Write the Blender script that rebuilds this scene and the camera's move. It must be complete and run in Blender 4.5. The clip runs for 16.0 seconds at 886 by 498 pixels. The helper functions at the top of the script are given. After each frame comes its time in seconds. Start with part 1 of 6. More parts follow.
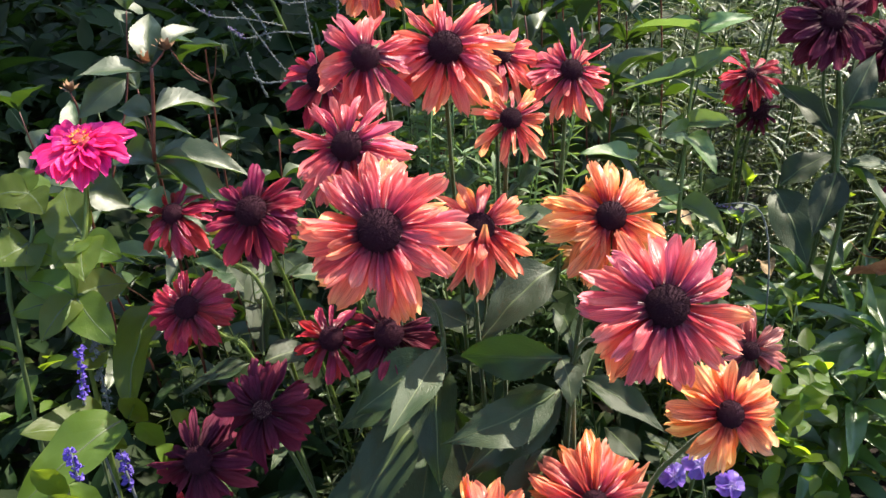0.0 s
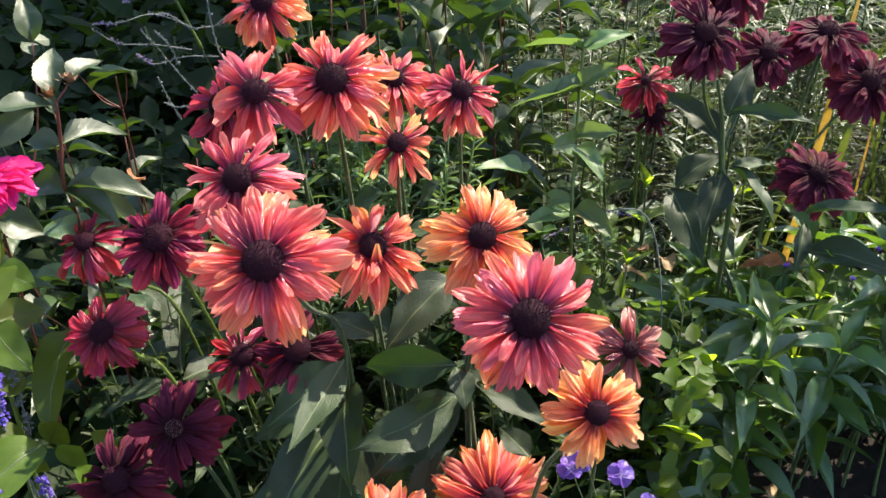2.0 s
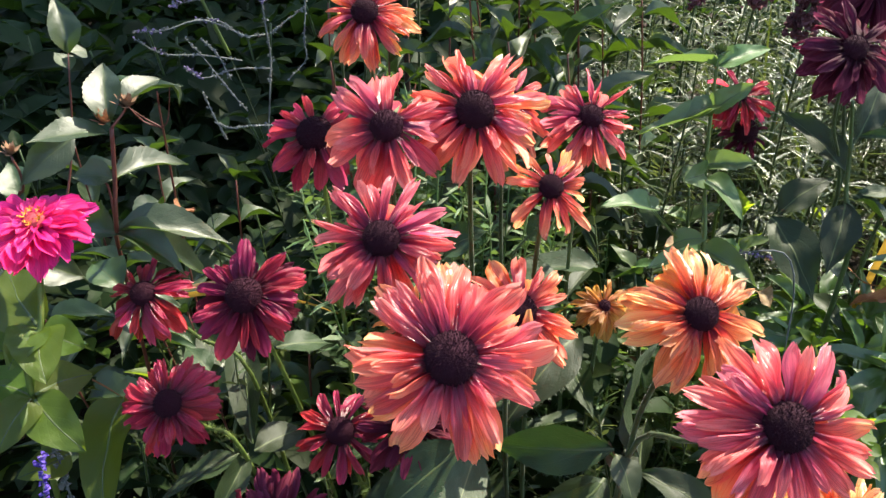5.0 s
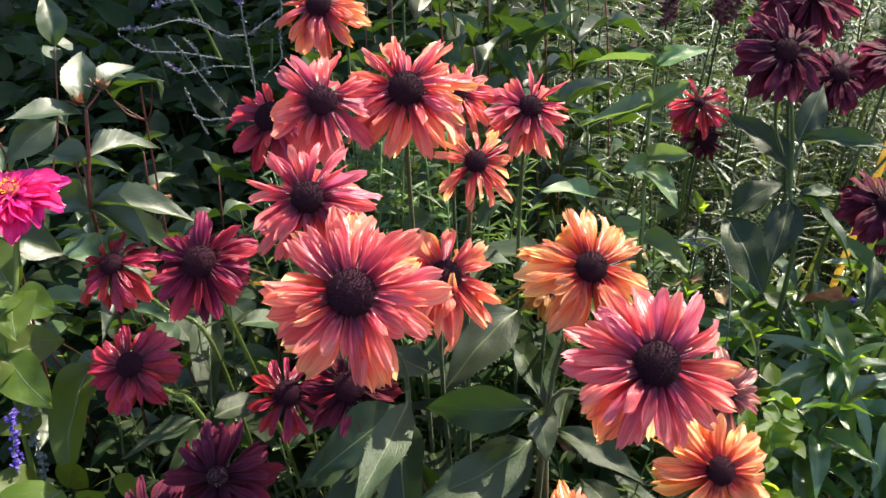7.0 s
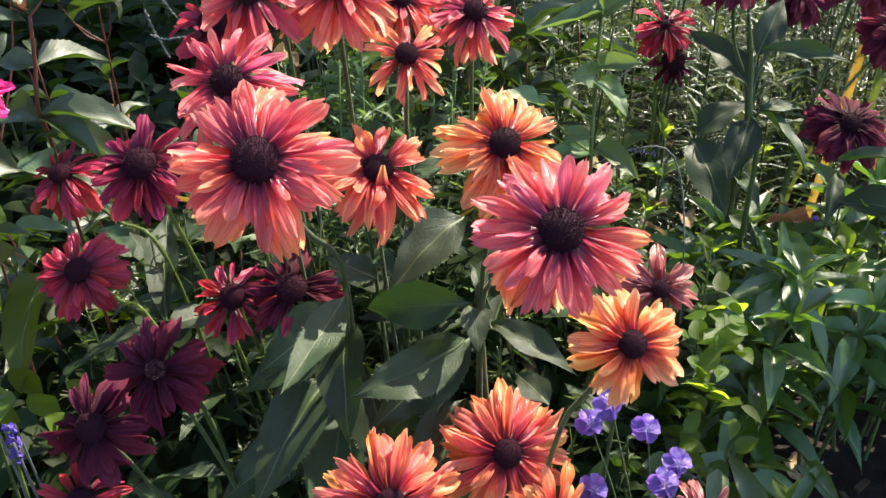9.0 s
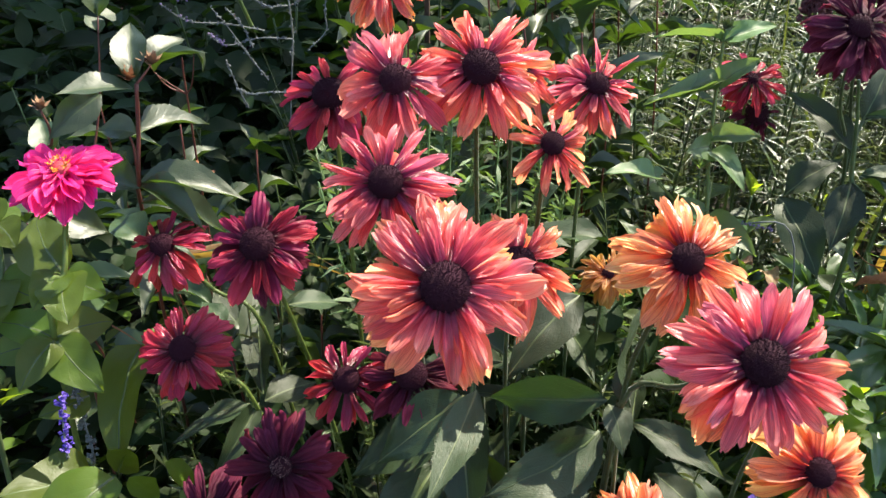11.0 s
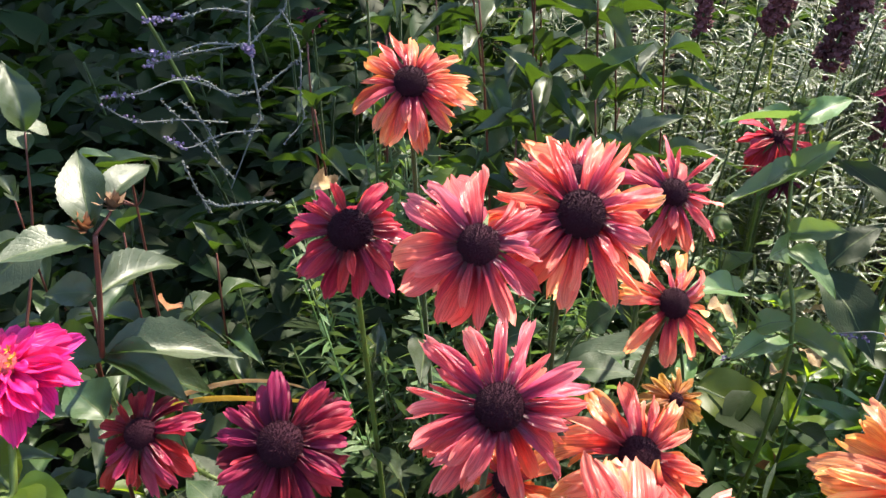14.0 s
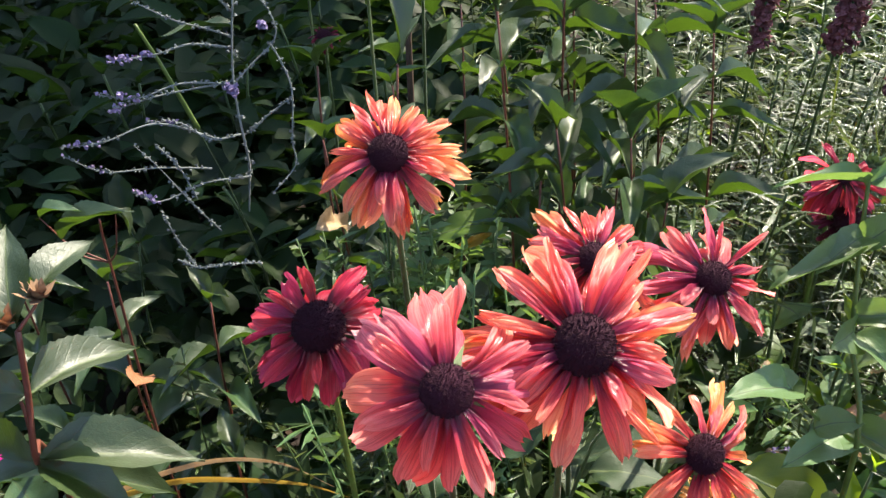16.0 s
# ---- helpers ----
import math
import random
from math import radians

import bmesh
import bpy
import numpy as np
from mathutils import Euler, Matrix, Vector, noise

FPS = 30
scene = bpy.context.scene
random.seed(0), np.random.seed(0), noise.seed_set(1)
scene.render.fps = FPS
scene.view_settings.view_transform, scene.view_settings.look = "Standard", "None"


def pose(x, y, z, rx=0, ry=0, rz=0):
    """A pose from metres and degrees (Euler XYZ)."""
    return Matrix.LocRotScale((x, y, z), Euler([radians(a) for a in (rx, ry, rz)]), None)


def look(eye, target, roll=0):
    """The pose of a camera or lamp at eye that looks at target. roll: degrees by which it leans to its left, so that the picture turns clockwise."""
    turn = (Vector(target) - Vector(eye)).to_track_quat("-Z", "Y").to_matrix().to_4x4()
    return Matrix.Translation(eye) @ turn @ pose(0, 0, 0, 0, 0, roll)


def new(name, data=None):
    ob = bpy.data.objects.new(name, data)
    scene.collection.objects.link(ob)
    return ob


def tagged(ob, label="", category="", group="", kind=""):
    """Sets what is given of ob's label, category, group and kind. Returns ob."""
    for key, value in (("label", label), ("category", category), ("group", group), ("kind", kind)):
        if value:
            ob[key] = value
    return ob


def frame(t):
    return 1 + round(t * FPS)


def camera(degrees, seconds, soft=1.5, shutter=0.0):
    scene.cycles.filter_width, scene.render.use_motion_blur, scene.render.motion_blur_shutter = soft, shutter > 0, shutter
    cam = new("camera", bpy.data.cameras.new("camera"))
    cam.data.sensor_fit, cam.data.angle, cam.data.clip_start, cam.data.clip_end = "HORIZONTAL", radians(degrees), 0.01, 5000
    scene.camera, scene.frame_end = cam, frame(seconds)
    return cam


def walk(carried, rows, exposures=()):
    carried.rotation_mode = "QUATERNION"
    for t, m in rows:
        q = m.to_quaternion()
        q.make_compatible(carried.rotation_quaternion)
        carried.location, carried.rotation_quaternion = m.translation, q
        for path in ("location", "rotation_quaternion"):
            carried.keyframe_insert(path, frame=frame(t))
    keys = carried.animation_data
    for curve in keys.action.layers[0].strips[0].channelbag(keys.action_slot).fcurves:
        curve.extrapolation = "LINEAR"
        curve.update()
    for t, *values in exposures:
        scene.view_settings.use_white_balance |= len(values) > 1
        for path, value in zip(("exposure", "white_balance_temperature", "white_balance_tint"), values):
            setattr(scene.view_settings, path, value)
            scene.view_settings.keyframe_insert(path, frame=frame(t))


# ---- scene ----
cam = camera(52.8, 16.0, 1.45)
PATH = [
    (0, (0.022, -0.005, 0.993), (-0.048, 1.717, -0.022), -2.8),
    (0.5, (0.06, -0.033, 1.015), (0.025, 1.705, 0.027), -3.2),
    (1, (0.071, -0.038, 1.038), (0.095, 1.704, 0.055), -3.5),
    (1.5, (0.073, -0.032, 1.033), (0.129, 1.693, 0.023), -3.7),
    (2, (0.066, -0.032, 1.026), (0.105, 1.682, -0.004), -3.4),
    (2.5, (0.051, -0.004, 1.004), (0.086, 1.702, -0.04), -3.5),
    (3, (0.021, 0.034, 1.01), (0.075, 1.736, -0.04), -3.8),
    (3.5, (0.008, 0.066, 1.009), (0.104, 1.765, -0.042), -3.1),
    (4, (-0.035, 0.088, 1.004), (0.079, 1.782, -0.053), -2.4),
    (4.2, (-0.055, 0.101, 1.006), (0.065, 1.796, -0.048), -2.3),
    (6.3, (-0.044, 0.082, 1.011), (0.069, 1.805, 0.001), -1.5),
    (6.5, (-0.032, 0.065, 1.003), (0.068, 1.796, 0.007), -1.3),
    (7, (-0.001, 0.033, 0.997), (0.085, 1.771, 0.012), -1.7),
    (7.5, (0.037, 0.01, 0.985), (0.126, 1.747, -0.002), -2.1),
    (8, (0.052, 0.001, 0.958), (0.145, 1.711, -0.074), -2.0),
    (8.2, (0.053, -0.001, 0.944), (0.132, 1.701, -0.103), -2.0),
    (10.3, (0.021, 0.027, 0.981), (0.063, 1.739, -0.052), -2.6),
    (10.5, (-0.001, 0.035, 0.986), (0.049, 1.743, -0.054), -2.2),
    (11, (-0.045, 0.062, 0.996), (0.029, 1.765, -0.05), -1.4),
    (11.5, (-0.076, 0.093, 0.995), (0.032, 1.786, -0.064), -1.1),
    (12, (-0.098, 0.125, 0.986), (0.047, 1.797, -0.103), -0.9),
    (12.5, (-0.116, 0.159, 0.986), (0.068, 1.828, -0.1), -0.9),
    (13, (-0.139, 0.191, 1.008), (0.108, 1.863, -0.062), -1.1),
    (13.5, (-0.133, 0.202, 1.011), (0.16, 1.875, -0.046), -1.2),
    (14, (-0.123, 0.245, 1.01), (0.158, 1.928, -0.033), -1.9),
    (14.5, (-0.094, 0.293, 1.021), (0.169, 1.988, -0.007), -2.5),
    (15, (-0.066, 0.329, 1.019), (0.199, 2.022, -0.013), -2.8),
    (15.5, (-0.052, 0.354, 1.013), (0.185, 2.04, -0.036), -3.3),
    (16, (-0.07, 0.346, 1.009), (0.088, 2.035, -0.051), -3.5),
]
walk(cam, [(t, look(eye, target, roll)) for t, eye, target, roll in PATH], [(0.0, 1.70), (8.0, 1.70), (11.0, 1.75), (13.5, 1.84), (16.0, 1.84)])

# ---------------------------------------------------------------- light
SUN_TO = Vector((0.49, 0.41, 0.77)).normalized()
world = bpy.data.worlds.new("sky")
scene.world = world
world.use_nodes = True
wn = world.node_tree
sky = wn.nodes.new("ShaderNodeTexSky")
sky.sky_type = "NISHITA"
sky.sun_disc = False
sky.sun_elevation = math.asin(SUN_TO.z)
sky.sun_rotation = math.atan2(SUN_TO.x, SUN_TO.y)
wn.links.new(sky.outputs[0], wn.nodes["Background"].inputs[0])
wn.nodes["Background"].inputs[1].default_value = 0.15
sun = new("sun", bpy.data.lights.new("sun", "SUN"))
sun.data.energy, sun.data.angle, sun.data.color = 4.6, radians(0.5), (1.0, 0.92, 0.74)
sun.matrix_world = look(SUN_TO * 10, (0, 0, 0))


# ---------------------------------------------------------------- materials
def material(name):
    mat = bpy.data.materials.new(name)
    mat.use_nodes = True
    nt = mat.node_tree
    nt.nodes.clear()
    return mat, nt


def node(nt, kind, inputs=(), operation="", clamp=False, data_type="", blend_type=""):
    n = nt.nodes.new(kind)
    if operation:
        n.operation = operation
    if clamp:
        n.use_clamp = True
    if data_type:
        n.data_type = data_type
    if blend_type:
        n.blend_type = blend_type
    for k, v in dict(inputs).items():
        if isinstance(v, bpy.types.NodeSocket):
            nt.links.new(v, n.inputs[k])
        else:
            n.inputs[k].default_value = v
    return n


def maths(nt, op, a, b=0.0, clamp=False):
    return node(nt, "ShaderNodeMath", {0: a, 1: b}, operation=op, clamp=clamp).outputs[0]


def ramp(nt, fac, stops):
    n = node(nt, "ShaderNodeValToRGB", {"Fac": fac})
    el = n.color_ramp.elements
    while len(el) < len(stops):
        el.new(0.5)
    for e, (p, c) in zip(el, stops):
        e.position, e.color = p, (*c, 1)
    return n.outputs[0]


def mixed(nt, fac, a, b, blend="MIX"):
    n = node(nt, "ShaderNodeMix", {0: fac, 6: a, 7: b}, data_type="RGBA", blend_type=blend)
    return n.outputs[2]


def finish(nt, colour, rough, bump=None, thin=0.0, thin_colour=None, strength=0.3, distance=0.001, spec=0.5, sheen=0.0):
    p = node(nt, "ShaderNodeBsdfPrincipled", {"Base Color": colour, "Roughness": rough, "Specular IOR Level": spec})
    if sheen:
        p.inputs["Sheen Weight"].default_value = sheen
        p.inputs["Sheen Roughness"].default_value = 0.4
    if bump is not None:
        b = node(nt, "ShaderNodeBump", {"Height": bump, "Strength": strength, "Distance": distance})
        nt.links.new(b.outputs[0], p.inputs["Normal"])
    shader = p.outputs[0]
    if thin:
        t = node(nt, "ShaderNodeBsdfTranslucent", {"Color": thin_colour if thin_colour is not None else colour})
        shader = node(nt, "ShaderNodeMixShader", {0: thin, 1: shader, 2: t.outputs[0]}).outputs[0]
    out = nt.nodes.new("ShaderNodeOutputMaterial")
    nt.links.new(shader, out.inputs[0])


def petal_material(name, stops, thin=0.42, streak=0.7, rough=0.31, spec=0.8, other=None):
    """Colour runs from the petal's foot to its tip, with fine lengthwise streaks."""
    mat, nt = material(name)
    uv = nt.nodes.new("ShaderNodeTexCoord").outputs["UV"]
    info = nt.nodes.new("ShaderNodeObjectInfo")
    rnd = info.outputs["Random"]
    shift = node(nt, "ShaderNodeVectorMath", {0: uv, 1: node(nt, "ShaderNodeCombineXYZ", {0: maths(nt, "MULTIPLY", rnd, 37.0), 1: maths(nt, "MULTIPLY", rnd, 91.0)}).outputs[0]}, operation="ADD").outputs[0]
    fine = node(nt, "ShaderNodeTexNoise", {"Vector": node(nt, "ShaderNodeMapping", {0: shift, 3: (0.9, 22, 1)}).outputs[0], "Scale": 1.0, "Detail": 3.0}).outputs[0]
    soft = node(nt, "ShaderNodeTexNoise", {"Vector": node(nt, "ShaderNodeMapping", {0: shift, 3: (2.0, 2.5, 1)}).outputs[0], "Scale": 1.0, "Detail": 2.0}).outputs[0]
    u = node(nt, "ShaderNodeSeparateXYZ", {0: uv}).outputs[0]
    pos = maths(nt, "ADD", u, maths(nt, "MULTIPLY", maths(nt, "SUBTRACT", soft, 0.5), 0.55))
    pos = maths(nt, "ADD", pos, maths(nt, "MULTIPLY", maths(nt, "SUBTRACT", fine, 0.5), 0.35))
    col = ramp(nt, pos, stops)
    pick = maths(nt, "FRACT", maths(nt, "MULTIPLY", rnd, 17.3))
    col = mixed(nt, maths(nt, "MULTIPLY", maths(nt, "GREATER_THAN", pick, 0.70), maths(nt, "MULTIPLY", soft, 0.95)), col, ramp(nt, pos, other or stops))
    dark = mixed(nt, 1.0, col, (0.66, 0.46, 0.56, 1), "MULTIPLY")
    col = mixed(nt, maths(nt, "MULTIPLY", maths(nt, "GREATER_THAN", fine, 0.52), streak), col, dark)
    hsv = node(nt, "ShaderNodeHueSaturation", {"Hue": maths(nt, "ADD", 0.485, maths(nt, "MULTIPLY", rnd, 0.03)), "Saturation": 1.0,
                                               "Value": maths(nt, "ADD", 0.84, maths(nt, "MULTIPLY", rnd, 0.36)), "Color": col})
    glow = node(nt, "ShaderNodeHueSaturation", {"Hue": 0.5, "Saturation": 0.95, "Value": 1.28, "Color": hsv.outputs[0]}).outputs[0]
    finish(nt, hsv.outputs[0], rough, fine, thin + 0.14, glow, 0.45, 0.003, spec, 0.0)
    return mat


def leaf_material(name, base, light, glow, rough=0.5, thin=0.3, veins=9.0, sheen=0.2, spots=0.35, spec=0.5, hairy=0.12):
    """Leaf with a pale midrib, side veins, mottling and light coming through it."""
    mat, nt = material(name)
    tc = nt.nodes.new("ShaderNodeTexCoord")
    uv = tc.outputs["UV"]
    rnd = nt.nodes.new("ShaderNodeObjectInfo").outputs["Random"]
    isl = nt.nodes.new("ShaderNodeNewGeometry").outputs["Random Per Island"]
    rnd = maths(nt, "FRACT", maths(nt, "ADD", rnd, isl))
    sep = node(nt, "ShaderNodeSeparateXYZ", {0: uv})
    u, v = sep.outputs[0], sep.outputs[1]
    side = maths(nt, "ABSOLUTE", maths(nt, "SUBTRACT", v, 0.5))
    mid = maths(nt, "SUBTRACT", 1.0, maths(nt, "MULTIPLY", side, 22.0), True)
    wave = maths(nt, "FRACT", maths(nt, "SUBTRACT", maths(nt, "MULTIPLY", u, veins), maths(nt, "MULTIPLY", side, 5.0)))
    wave = maths(nt, "ABSOLUTE", maths(nt, "SUBTRACT", wave, 0.5))
    vein = maths(nt, "SUBTRACT", 1.0, maths(nt, "MULTIPLY", wave, 9.0), True)
    vein = maths(nt, "MAXIMUM", maths(nt, "MULTIPLY", vein, 0.55), mid)
    off = node(nt, "ShaderNodeVectorMath", {0: uv, 1: node(nt, "ShaderNodeCombineXYZ", {0: maths(nt, "MULTIPLY", rnd, 53.0), 1: maths(nt, "MULTIPLY", rnd, 17.0)}).outputs[0]}, operation="ADD").outputs[0]
    blotch = node(nt, "ShaderNodeTexNoise", {"Vector": node(nt, "ShaderNodeMapping", {0: off, 3: (1.6, 1.0, 1)}).outputs[0], "Scale": 5.5, "Detail": 5.0, "Roughness": 0.62}).outputs[0]
    grain = node(nt, "ShaderNodeTexNoise", {"Vector": off, "Scale": 45.0, "Detail": 3.0}).outputs[0]
    col = mixed(nt, maths(nt, "MULTIPLY", vein, 0.22), (*base, 1), (*light, 1))
    col = mixed(nt, maths(nt, "MULTIPLY", blotch, spots), col, tuple(c * 1.9 for c in base) + (1,))
    hsv = node(nt, "ShaderNodeHueSaturation", {"Hue": maths(nt, "ADD", 0.475, maths(nt, "MULTIPLY", rnd, 0.045)), "Saturation": 1.0,
                                               "Value": maths(nt, "ADD", 0.7, maths(nt, "MULTIPLY", rnd, 0.6)), "Color": col}).outputs[0]
    height = maths(nt, "ADD", maths(nt, "MULTIPLY", vein, -0.10), maths(nt, "ADD", maths(nt, "MULTIPLY", blotch, 0.35), maths(nt, "MULTIPLY", grain, hairy)))
    thru = mixed(nt, 0.75, hsv, (*glow, 1))
    finish(nt, hsv, maths(nt, "ADD", rough, maths(nt, "MULTIPLY", maths(nt, "SUBTRACT", grain, 0.5), 0.25)), height, thin, thru, 0.45, 0.003, spec, sheen)
    return mat


def plain_material(name, base, other, scale=60.0, rough=0.6, bump=0.4, spec=0.4, thin=0.0, distance=0.001, sheen=0.0):
    mat, nt = material(name)
    pos = nt.nodes.new("ShaderNodeTexCoord").outputs["Object"]
    rnd = nt.nodes.new("ShaderNodeObjectInfo").outputs["Random"]
    a = node(nt, "ShaderNodeTexNoise", {"Vector": pos, "Scale": scale, "Detail": 5.0, "Roughness": 0.65}).outputs[0]
    b = node(nt, "ShaderNodeTexNoise", {"Vector": pos, "Scale": scale * 0.13, "Detail": 3.0}).outputs[0]
    f = maths(nt, "ADD", maths(nt, "MULTIPLY", a, 0.6), maths(nt, "MULTIPLY", b, 0.4))
    col = ramp(nt, f, [(0.32, base), (0.66, other)])
    hsv = node(nt, "ShaderNodeHueSaturation", {"Hue": 0.5, "Saturation": 1.0, "Value": maths(nt, "ADD", 0.8, maths(nt, "MULTIPLY", rnd, 0.4)), "Color": col}).outputs[0]
    finish(nt, hsv, rough, a, thin, None, bump, distance, spec, sheen)
    return mat


# purple-pink of some petals, with the mauve of sky-lit shade mixed in
MAUVE_SHADE_TINT = [(0.0, (0.06, 0.004, 0.02)), (0.3, (0.40, 0.03, 0.12)), (0.6, (0.70, 0.14, 0.24)), (1.0, (0.80, 0.26, 0.32))]
GOLD_TINT = [(0.0, (0.14, 0.006, 0.012)), (0.25, (0.66, 0.06, 0.04)), (0.5, (0.88, 0.30, 0.10)), (0.8, (0.92, 0.48, 0.14)), (1.0, (0.92, 0.56, 0.22))]
PETALS = {
    # coral foot: maroon pigment, its mauve deepened for shade beside the cone
    "coral": petal_material("petal_coral", [(0.0, (0.07, 0.004, 0.015)), (0.14, (0.26, 0.008, 0.05)), (0.34, (0.66, 0.055, 0.09)), (0.66, (0.86, 0.185, 0.155)), (1.0, (0.90, 0.35, 0.23))], 0.45, other=MAUVE_SHADE_TINT),
    "coral_under": petal_material("petal_coral_orange", [(0.0, (0.12, 0.006, 0.012)), (0.22, (0.62, 0.045, 0.06)), (0.5, (0.86, 0.19, 0.15)), (0.8, (0.88, 0.30, 0.18)), (1.0, (0.90, 0.43, 0.19))], 0.5, other=GOLD_TINT),
    "orange": petal_material("petal_orange", [(0.0, (0.14, 0.004, 0.008)), (0.22, (0.62, 0.025, 0.015)), (0.42, (0.86, 0.20, 0.07)), (0.75, (0.90, 0.39, 0.16)), (1.0, (0.92, 0.54, 0.30))], 0.45, other=GOLD_TINT),
    "orange_under": petal_material("petal_orange_yellow", [(0.0, (0.28, 0.01, 0.01)), (0.25, (0.75, 0.09, 0.03)), (0.6, (0.86, 0.32, 0.08)), (1.0, (0.88, 0.46, 0.14))], 0.5),
    "apricot": petal_material("petal_apricot", [(0.0, (0.14, 0.004, 0.008)), (0.20, (0.52, 0.02, 0.015)), (0.36, (0.84, 0.22, 0.08)), (0.7, (0.91, 0.45, 0.19)), (1.0, (0.93, 0.58, 0.31))], 0.45, other=GOLD_TINT),
    "crimson": petal_material("petal_crimson", [(0.0, (0.05, 0.002, 0.01)), (0.3, (0.30, 0.006, 0.035)), (0.65, (0.58, 0.025, 0.075)), (1.0, (0.70, 0.07, 0.13))], 0.4),
    "crimson_under": petal_material("petal_crimson_dark", [(0.0, (0.05, 0.002, 0.008)), (0.4, (0.30, 0.006, 0.03)), (1.0, (0.52, 0.03, 0.06))], 0.4),
    "maroon": petal_material("petal_maroon", [(0.0, (0.016, 0.002, 0.006)), (0.4, (0.080, 0.007, 0.026)), (0.8, (0.15, 0.017, 0.046)), (1.0, (0.22, 0.034, 0.072))], 0.35, 0.45, 0.55, 0.2),
    "maroon_under": petal_material("petal_maroon_dark", [(0.0, (0.02, 0.001, 0.006)), (0.5, (0.10, 0.008, 0.028)), (1.0, (0.20, 0.02, 0.05))], 0.35, 0.45, 0.55, 0.2),
    "salmon": petal_material("petal_salmon", [(0.0, (0.08, 0.003, 0.012)), (0.2, (0.40, 0.012, 0.05)), (0.44, (0.80, 0.12, 0.12)), (0.75, (0.89, 0.28, 0.18)), (1.0, (0.91, 0.40, 0.24))], 0.45, other=GOLD_TINT),
    "salmon_under": petal_material("petal_salmon_orange", [(0.0, (0.2, 0.006, 0.012)), (0.25, (0.66, 0.05, 0.05)), (0.6, (0.87, 0.26, 0.10)), (1.0, (0.90, 0.42, 0.13))], 0.5, other=GOLD_TINT),
    "rose": petal_material("petal_rose", [(0.0, (0.06, 0.004, 0.018)), (0.16, (0.22, 0.008, 0.06)), (0.36, (0.56, 0.05, 0.11)), (0.66, (0.80, 0.16, 0.185)), (1.0, (0.86, 0.29, 0.27))], 0.45, other=MAUVE_SHADE_TINT),
    "wine": petal_material("petal_wine", [(0.0, (0.035, 0.001, 0.008)), (0.35, (0.22, 0.008, 0.045)), (0.75, (0.42, 0.024, 0.08)), (1.0, (0.55, 0.05, 0.12))], 0.38, 0.45, 0.42, 0.4),
    "dusky": petal_material("petal_dusky", [(0.0, (0.05, 0.004, 0.012)), (0.25, (0.22, 0.018, 0.03)), (0.6, (0.42, 0.10, 0.10)), (1.0, (0.52, 0.19, 0.16))], 0.3),
    "yellow": petal_material("petal_yellow", [(0.0, (0.30, 0.05, 0.01)), (0.3, (0.52, 0.20, 0.02)), (1.0, (0.62, 0.36, 0.07))], 0.4),
    "magenta": petal_material("petal_magenta", [(0.0, (0.42, 0.002, 0.10)), (0.4, (0.72, 0.010, 0.20)), (1.0, (0.82, 0.03, 0.27))], 0.22, 0.5, 0.42, 0.5),
    "violet": petal_material("petal_violet", [(0.0, (0.40, 0.30, 0.58)), (0.3, (0.15, 0.07, 0.42)), (1.0, (0.22, 0.12, 0.52))], 0.35, 0.3),
}
PETALS["apricot_under"], PETALS["sunset"], PETALS["sunset_under"], PETALS["rose_under"], PETALS["dusky_under"], PETALS["yellow_under"], PETALS["wine_under"] = PETALS["orange_under"], PETALS["rose"], PETALS["coral_under"], PETALS["coral"], PETALS["dusky"], PETALS["yellow"], PETALS["maroon"]

CONE = plain_material("cone_brown", (0.012, 0.0025, 0.007), (0.042, 0.009, 0.018), 400, 0.7, 0.6, 0.12)
POLLEN_DUST = plain_material("pollen_dust", (0.30, 0.16, 0.15), (0.50, 0.34, 0.30), 300, 0.8)
RIB = plain_material("leaf_rib", (0.045, 0.065, 0.02), (0.09, 0.12, 0.04), 60, 0.5, 0.2, thin=0.15)
FLORET = plain_material("floret_yellow", (0.70, 0.12, 0.01), (0.85, 0.36, 0.02), 300, 0.5)
DISC = plain_material("disc_crimson", (0.20, 0.008, 0.03), (0.48, 0.04, 0.05), 300, 0.6)
STEM = plain_material("stem_green", (0.034, 0.056, 0.014), (0.08, 0.115, 0.034), 90, 0.5, 0.3, thin=0.12, sheen=0.2)
STEM_PALE = plain_material("stem_pale_green", (0.075, 0.115, 0.02), (0.15, 0.20, 0.045), 90, 0.45, 0.3, thin=0.3)
STEM_RED = plain_material("stem_red", (0.07, 0.018, 0.014), (0.16, 0.05, 0.03), 90, 0.5, 0.3)
STEM_GREY = plain_material("stem_grey", (0.055, 0.064, 0.060), (0.125, 0.135, 0.13), 120, 0.7, 0.3, sheen=0.3)
LILAC = plain_material("floret_lilac", (0.11, 0.08, 0.17), (0.24, 0.18, 0.31), 200, 0.6, thin=0.2)
BLUE = plain_material("floret_blue", (0.055, 0.028, 0.26), (0.15, 0.09, 0.46), 200, 0.6, thin=0.2)
DRIED = plain_material("dried_brown", (0.10, 0.05, 0.025), (0.34, 0.2, 0.11), 140, 0.8, 0.6)
STRAW = plain_material("dry_blade", (0.26, 0.15, 0.07), (0.50, 0.35, 0.20), 80, 0.6, 0.4, thin=0.25)
BLADE = plain_material("green_blade", (0.055, 0.085, 0.010), (0.16, 0.19, 0.03), 30, 0.45, 0.3, thin=0.35)
GOLD = plain_material("yellow_blade", (0.34, 0.19, 0.02), (0.58, 0.36, 0.06), 60, 0.5, 0.3, thin=0.3)
